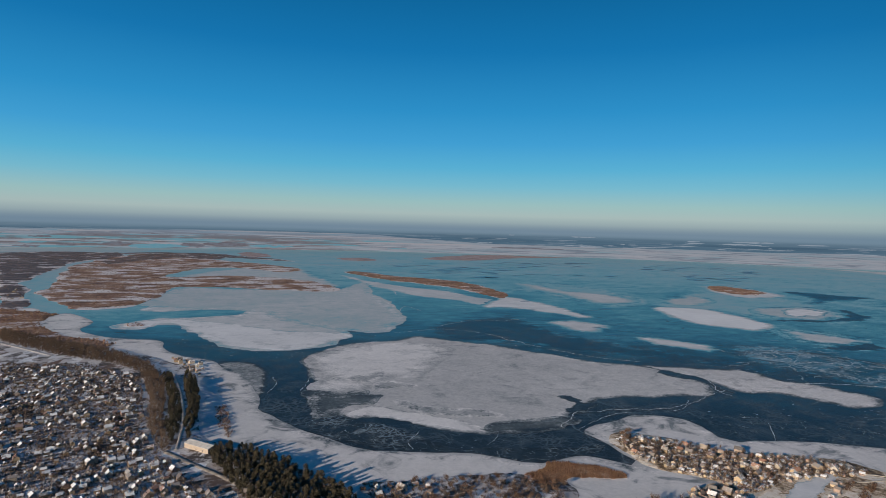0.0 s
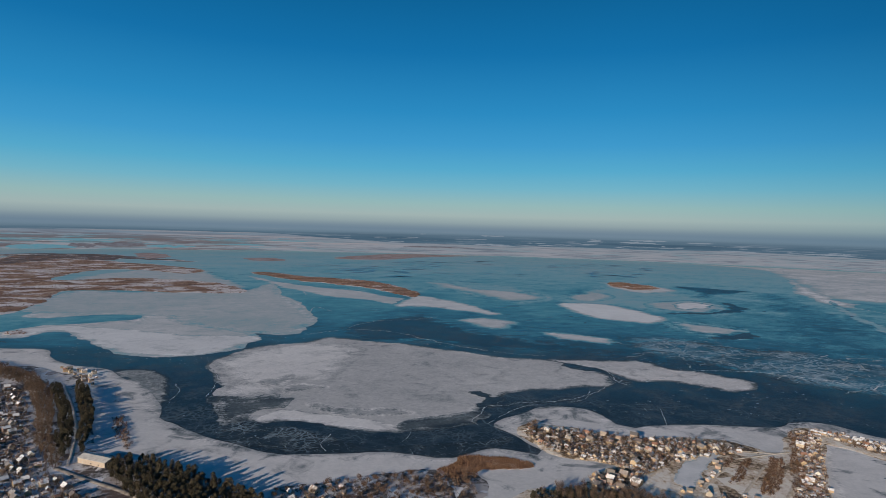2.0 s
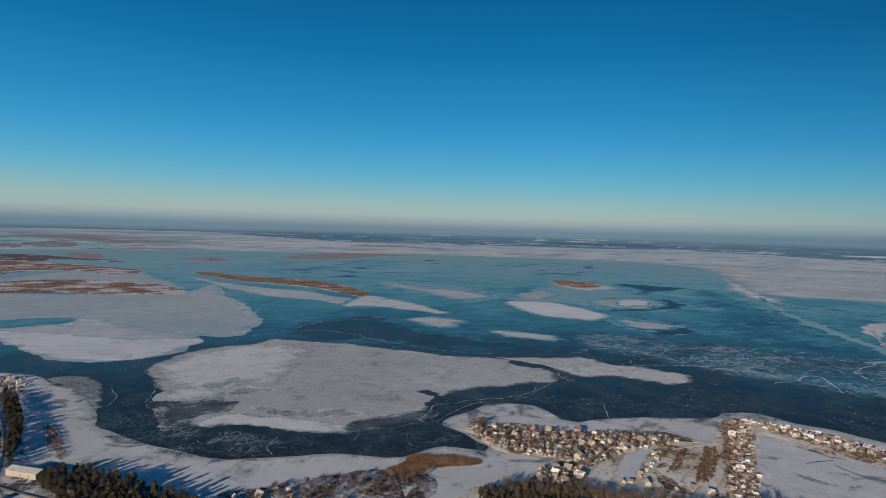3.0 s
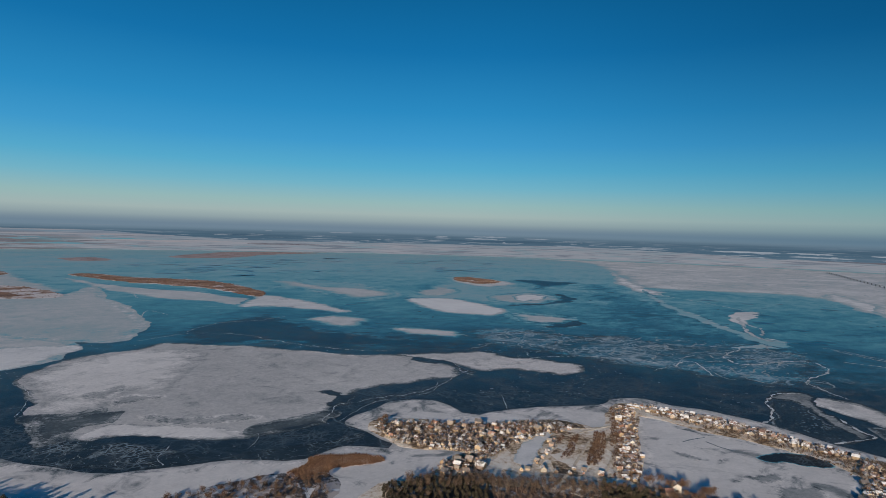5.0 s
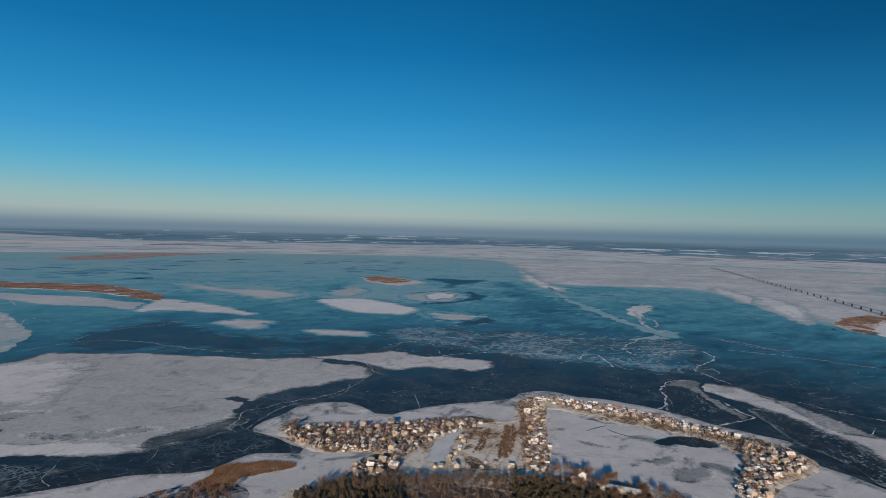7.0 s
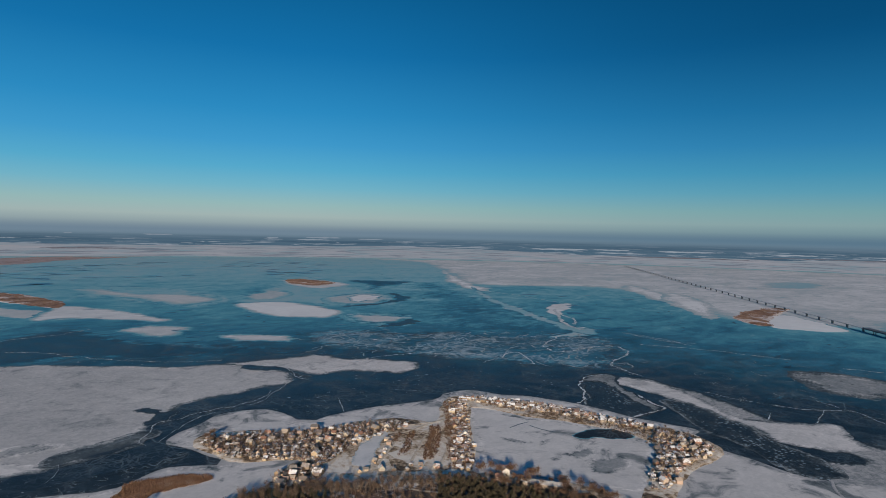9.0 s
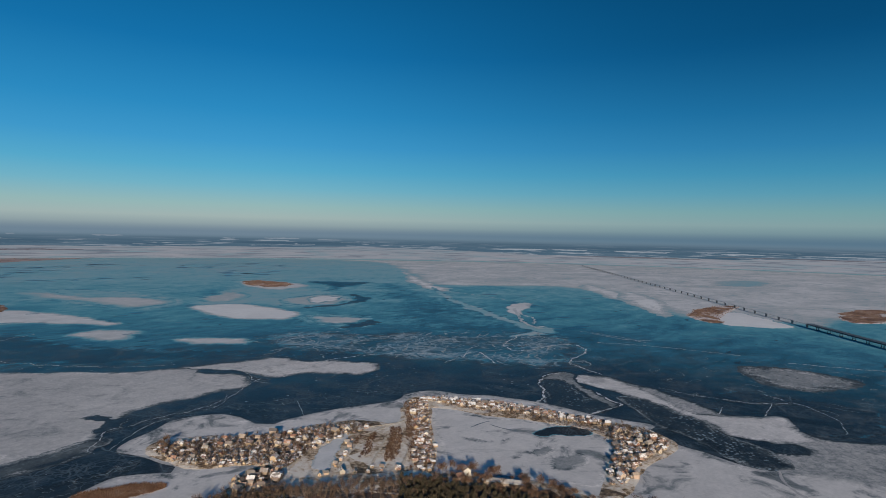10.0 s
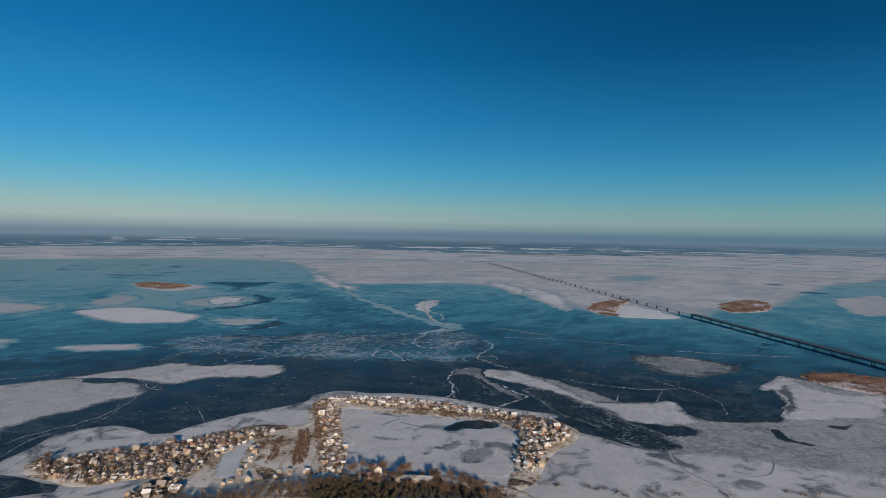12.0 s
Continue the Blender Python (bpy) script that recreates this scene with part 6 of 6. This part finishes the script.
rng = np.random.default_rng(5)
settle(grid_of(TIP, 11.6, 0.6, rng), Z_PEN, "houses on the spit", size=0.7)
M_WALL_MANY = material("village_wall", many([(0.0, (0.42, 0.33, 0.21)), (0.3, (0.26, 0.18, 0.11)), (0.5, (0.46, 0.41, 0.34)), (0.7, (0.24, 0.12, 0.08)), (0.85, (0.22, 0.22, 0.22)), (1.0, (0.33, 0.24, 0.15))]))
M_ROOF_MANY = material("village_roof", many([(0.0, (0.36, 0.33, 0.31)), (0.25, (0.16, 0.13, 0.115)), (0.45, (0.10, 0.095, 0.10)), (0.62, (0.26, 0.14, 0.10)), (0.78, (0.20, 0.19, 0.19)), (0.9, (0.42, 0.38, 0.33)), (1.0, (0.12, 0.11, 0.11))], snow=0.68))
SWAP = {M_WALL: M_WALL_MANY, M_ROOF: M_ROOF_MANY, M_WOOD: M_BRICK}
merged("garden_sheds", homes[2:5:2], [(x, y, 0.6 + math.pi / 2 * int(rng.integers(4)) + rng.uniform(-0.2, 0.2)) for x, y in spread(TIP, 5.6, rng, 0.5)], Z_PEN, rng, 0.4, 0.75, "small garden sheds crowded between houses", "sheds", SWAP)
settle(grid_of([(256, 404), (275, 420), (295, 418), (313, 408), (290, 375), (265, 376)], 8.5, 0.6, rng), Z_SOUTH, "houses on the spit")
ROW = [(564, 462), (590, 419), (602, 381), (610, 342), (616, 306), (619, 271), (617, 245)]
settle(grid_of([(560, 455), (586, 418), (600, 380), (609, 330), (617, 272), (624, 243), (612, 240), (600, 300), (588, 350), (572, 400)], 8.8, 1.9, rng), Z_PEN, "row of houses along the lagoon", size=0.72)
merged("garden_sheds", homes[2:5:2], [(x, y, h) for x, y, h in along(ROW, 4.4, rng, -4.0) + along(ROW, 5.5, rng, 7.5)], Z_PEN, rng, 0.5, 0.95, "sheds on the lagoon side of the houses", "sheds", SWAP)
settle(grid_of([(545, 468), (560, 452), (500, 395), (448, 350), (396, 306), (383, 318), (432, 362), (486, 410)], 9.6, 0.8, rng), Z_SOUTH, "houses along the street", size=0.7)
merged("garden_sheds", homes[2:5:2], [(x, y, 0.8 + math.pi / 2 * int(rng.integers(4)) + rng.uniform(-0.3, 0.3)) for x, y in spread([(545, 468), (560, 452), (500, 395), (448, 350), (396, 306), (383, 318), (432, 362), (486, 410)], 5.6, rng, 0.5)], Z_SOUTH, rng, 0.4, 0.85, "small sheds crowded along the street", "sheds", SWAP)
merged("garden_sheds", homes[1:4], [(x, y, 1.9 + math.pi / 2 * int(rng.integers(4)) + rng.uniform(-0.3, 0.3)) for x, y in spread([(560, 455), (586, 418), (600, 380), (609, 330), (617, 272), (624, 243), (612, 240), (600, 300), (588, 350), (572, 400)], 6.2, rng, 0.5)], Z_PEN, rng, 0.4, 0.75, "little houses and sheds behind the lagoon row", "sheds", SWAP)
settle(along([(406, 419), (379, 399), (357, 384), (344, 374)], 9.0, rng), Z_SOUTH, "houses by the pond", lo=0.8, hi=1.0)
settle(along([(379, 442), (422, 446), (452, 434)], 11.0, rng), Z_PEN, "houses by the pond", lo=0.8, hi=1.0)
settle(along([(362, 358), (374, 343), (383, 331), (324, 376), (338, 369)], 12.0, rng), Z_SOUTH, "houses by the pond", lo=0.8, hi=1.0)
settle(grid_of([(613, 239), (621, 217), (617, 194), (602, 172), (578, 170), (547, 176), (481, 169), (465, 180), (526, 200), (577, 217)], 9.8, 0.9, rng), Z_PEN, "houses at the lagoon's end", size=0.7)
merged("garden_sheds", homes[2:5:2], [(x, y, 0.9 + math.pi / 2 * int(rng.integers(4))) for x, y in spread([(613, 239), (621, 217), (617, 194), (602, 172), (578, 170), (547, 176), (481, 169), (465, 180), (526, 200), (577, 217)], 5.4, rng, 0.5)], Z_PEN, rng, 0.4, 0.8, "small sheds crowded at the lagoon's end", "sheds", SWAP)
settle(grid_of([(404, 290), (415, 282), (404, 271), (389, 276)], 9.0, 0.9, rng), Z_SOUTH, "houses at the lagoon's end")
settle(grid_of([(22, 448), (53, 453), (83, 448), (79, 426), (25, 423)], 12.0, 0.5, rng), Z_THICK, "huts on the near bank")
settle(grid_of([(-250, 925), (-205, 895), (-176, 842), (-173, 802), (-186, 812), (-215, 860)], 11.0, 0.5, rng), 0.9, "huts behind the beach")
settle(grid_of([(-905, 1790), (-880, 1850), (-760, 1595), (-780, 1540)], 40.0, 0.5, rng), 0.3, "far huts by the marsh", lo=1.2, hi=1.6)
VILLAGE = [(-470, 865), (-400, 865), (-335, 855), (-253, 807), (-195, 639), (-164, 551), (-117, 486), (-77, 434), (-54, 382), (-203, 386)]
merged("village", homes, [(x, y, 0.55 + math.pi / 2 * int(rng.integers(4)) + rng.uniform(-0.15, 0.15)) for x, y in spread(VILLAGE, 7.4, rng, 0.55) if noise.noise((x * 0.03, y * 0.03, 2.0)) > -0.28], Z_WEST, rng, 0.28, 0.78, "dense garden village of small snowy houses", "village", SWAP)

# long buildings
hall = house(9, 30, 12, 4.2, 0.3, "long low hall with a pale snowy roof", M_TIN)
hall.matrix_world = pose(-118, 544, Z_WEST, 0, 0, -38)
shed = house(10, 34, 9, 3.6, 0.35, "long white-roofed shed behind rusty trees", M_TIN)
shed.matrix_world = pose(410, 246, Z_SOUTH, 0, 0, -64)
retire(homes + oaks + birches + pines)
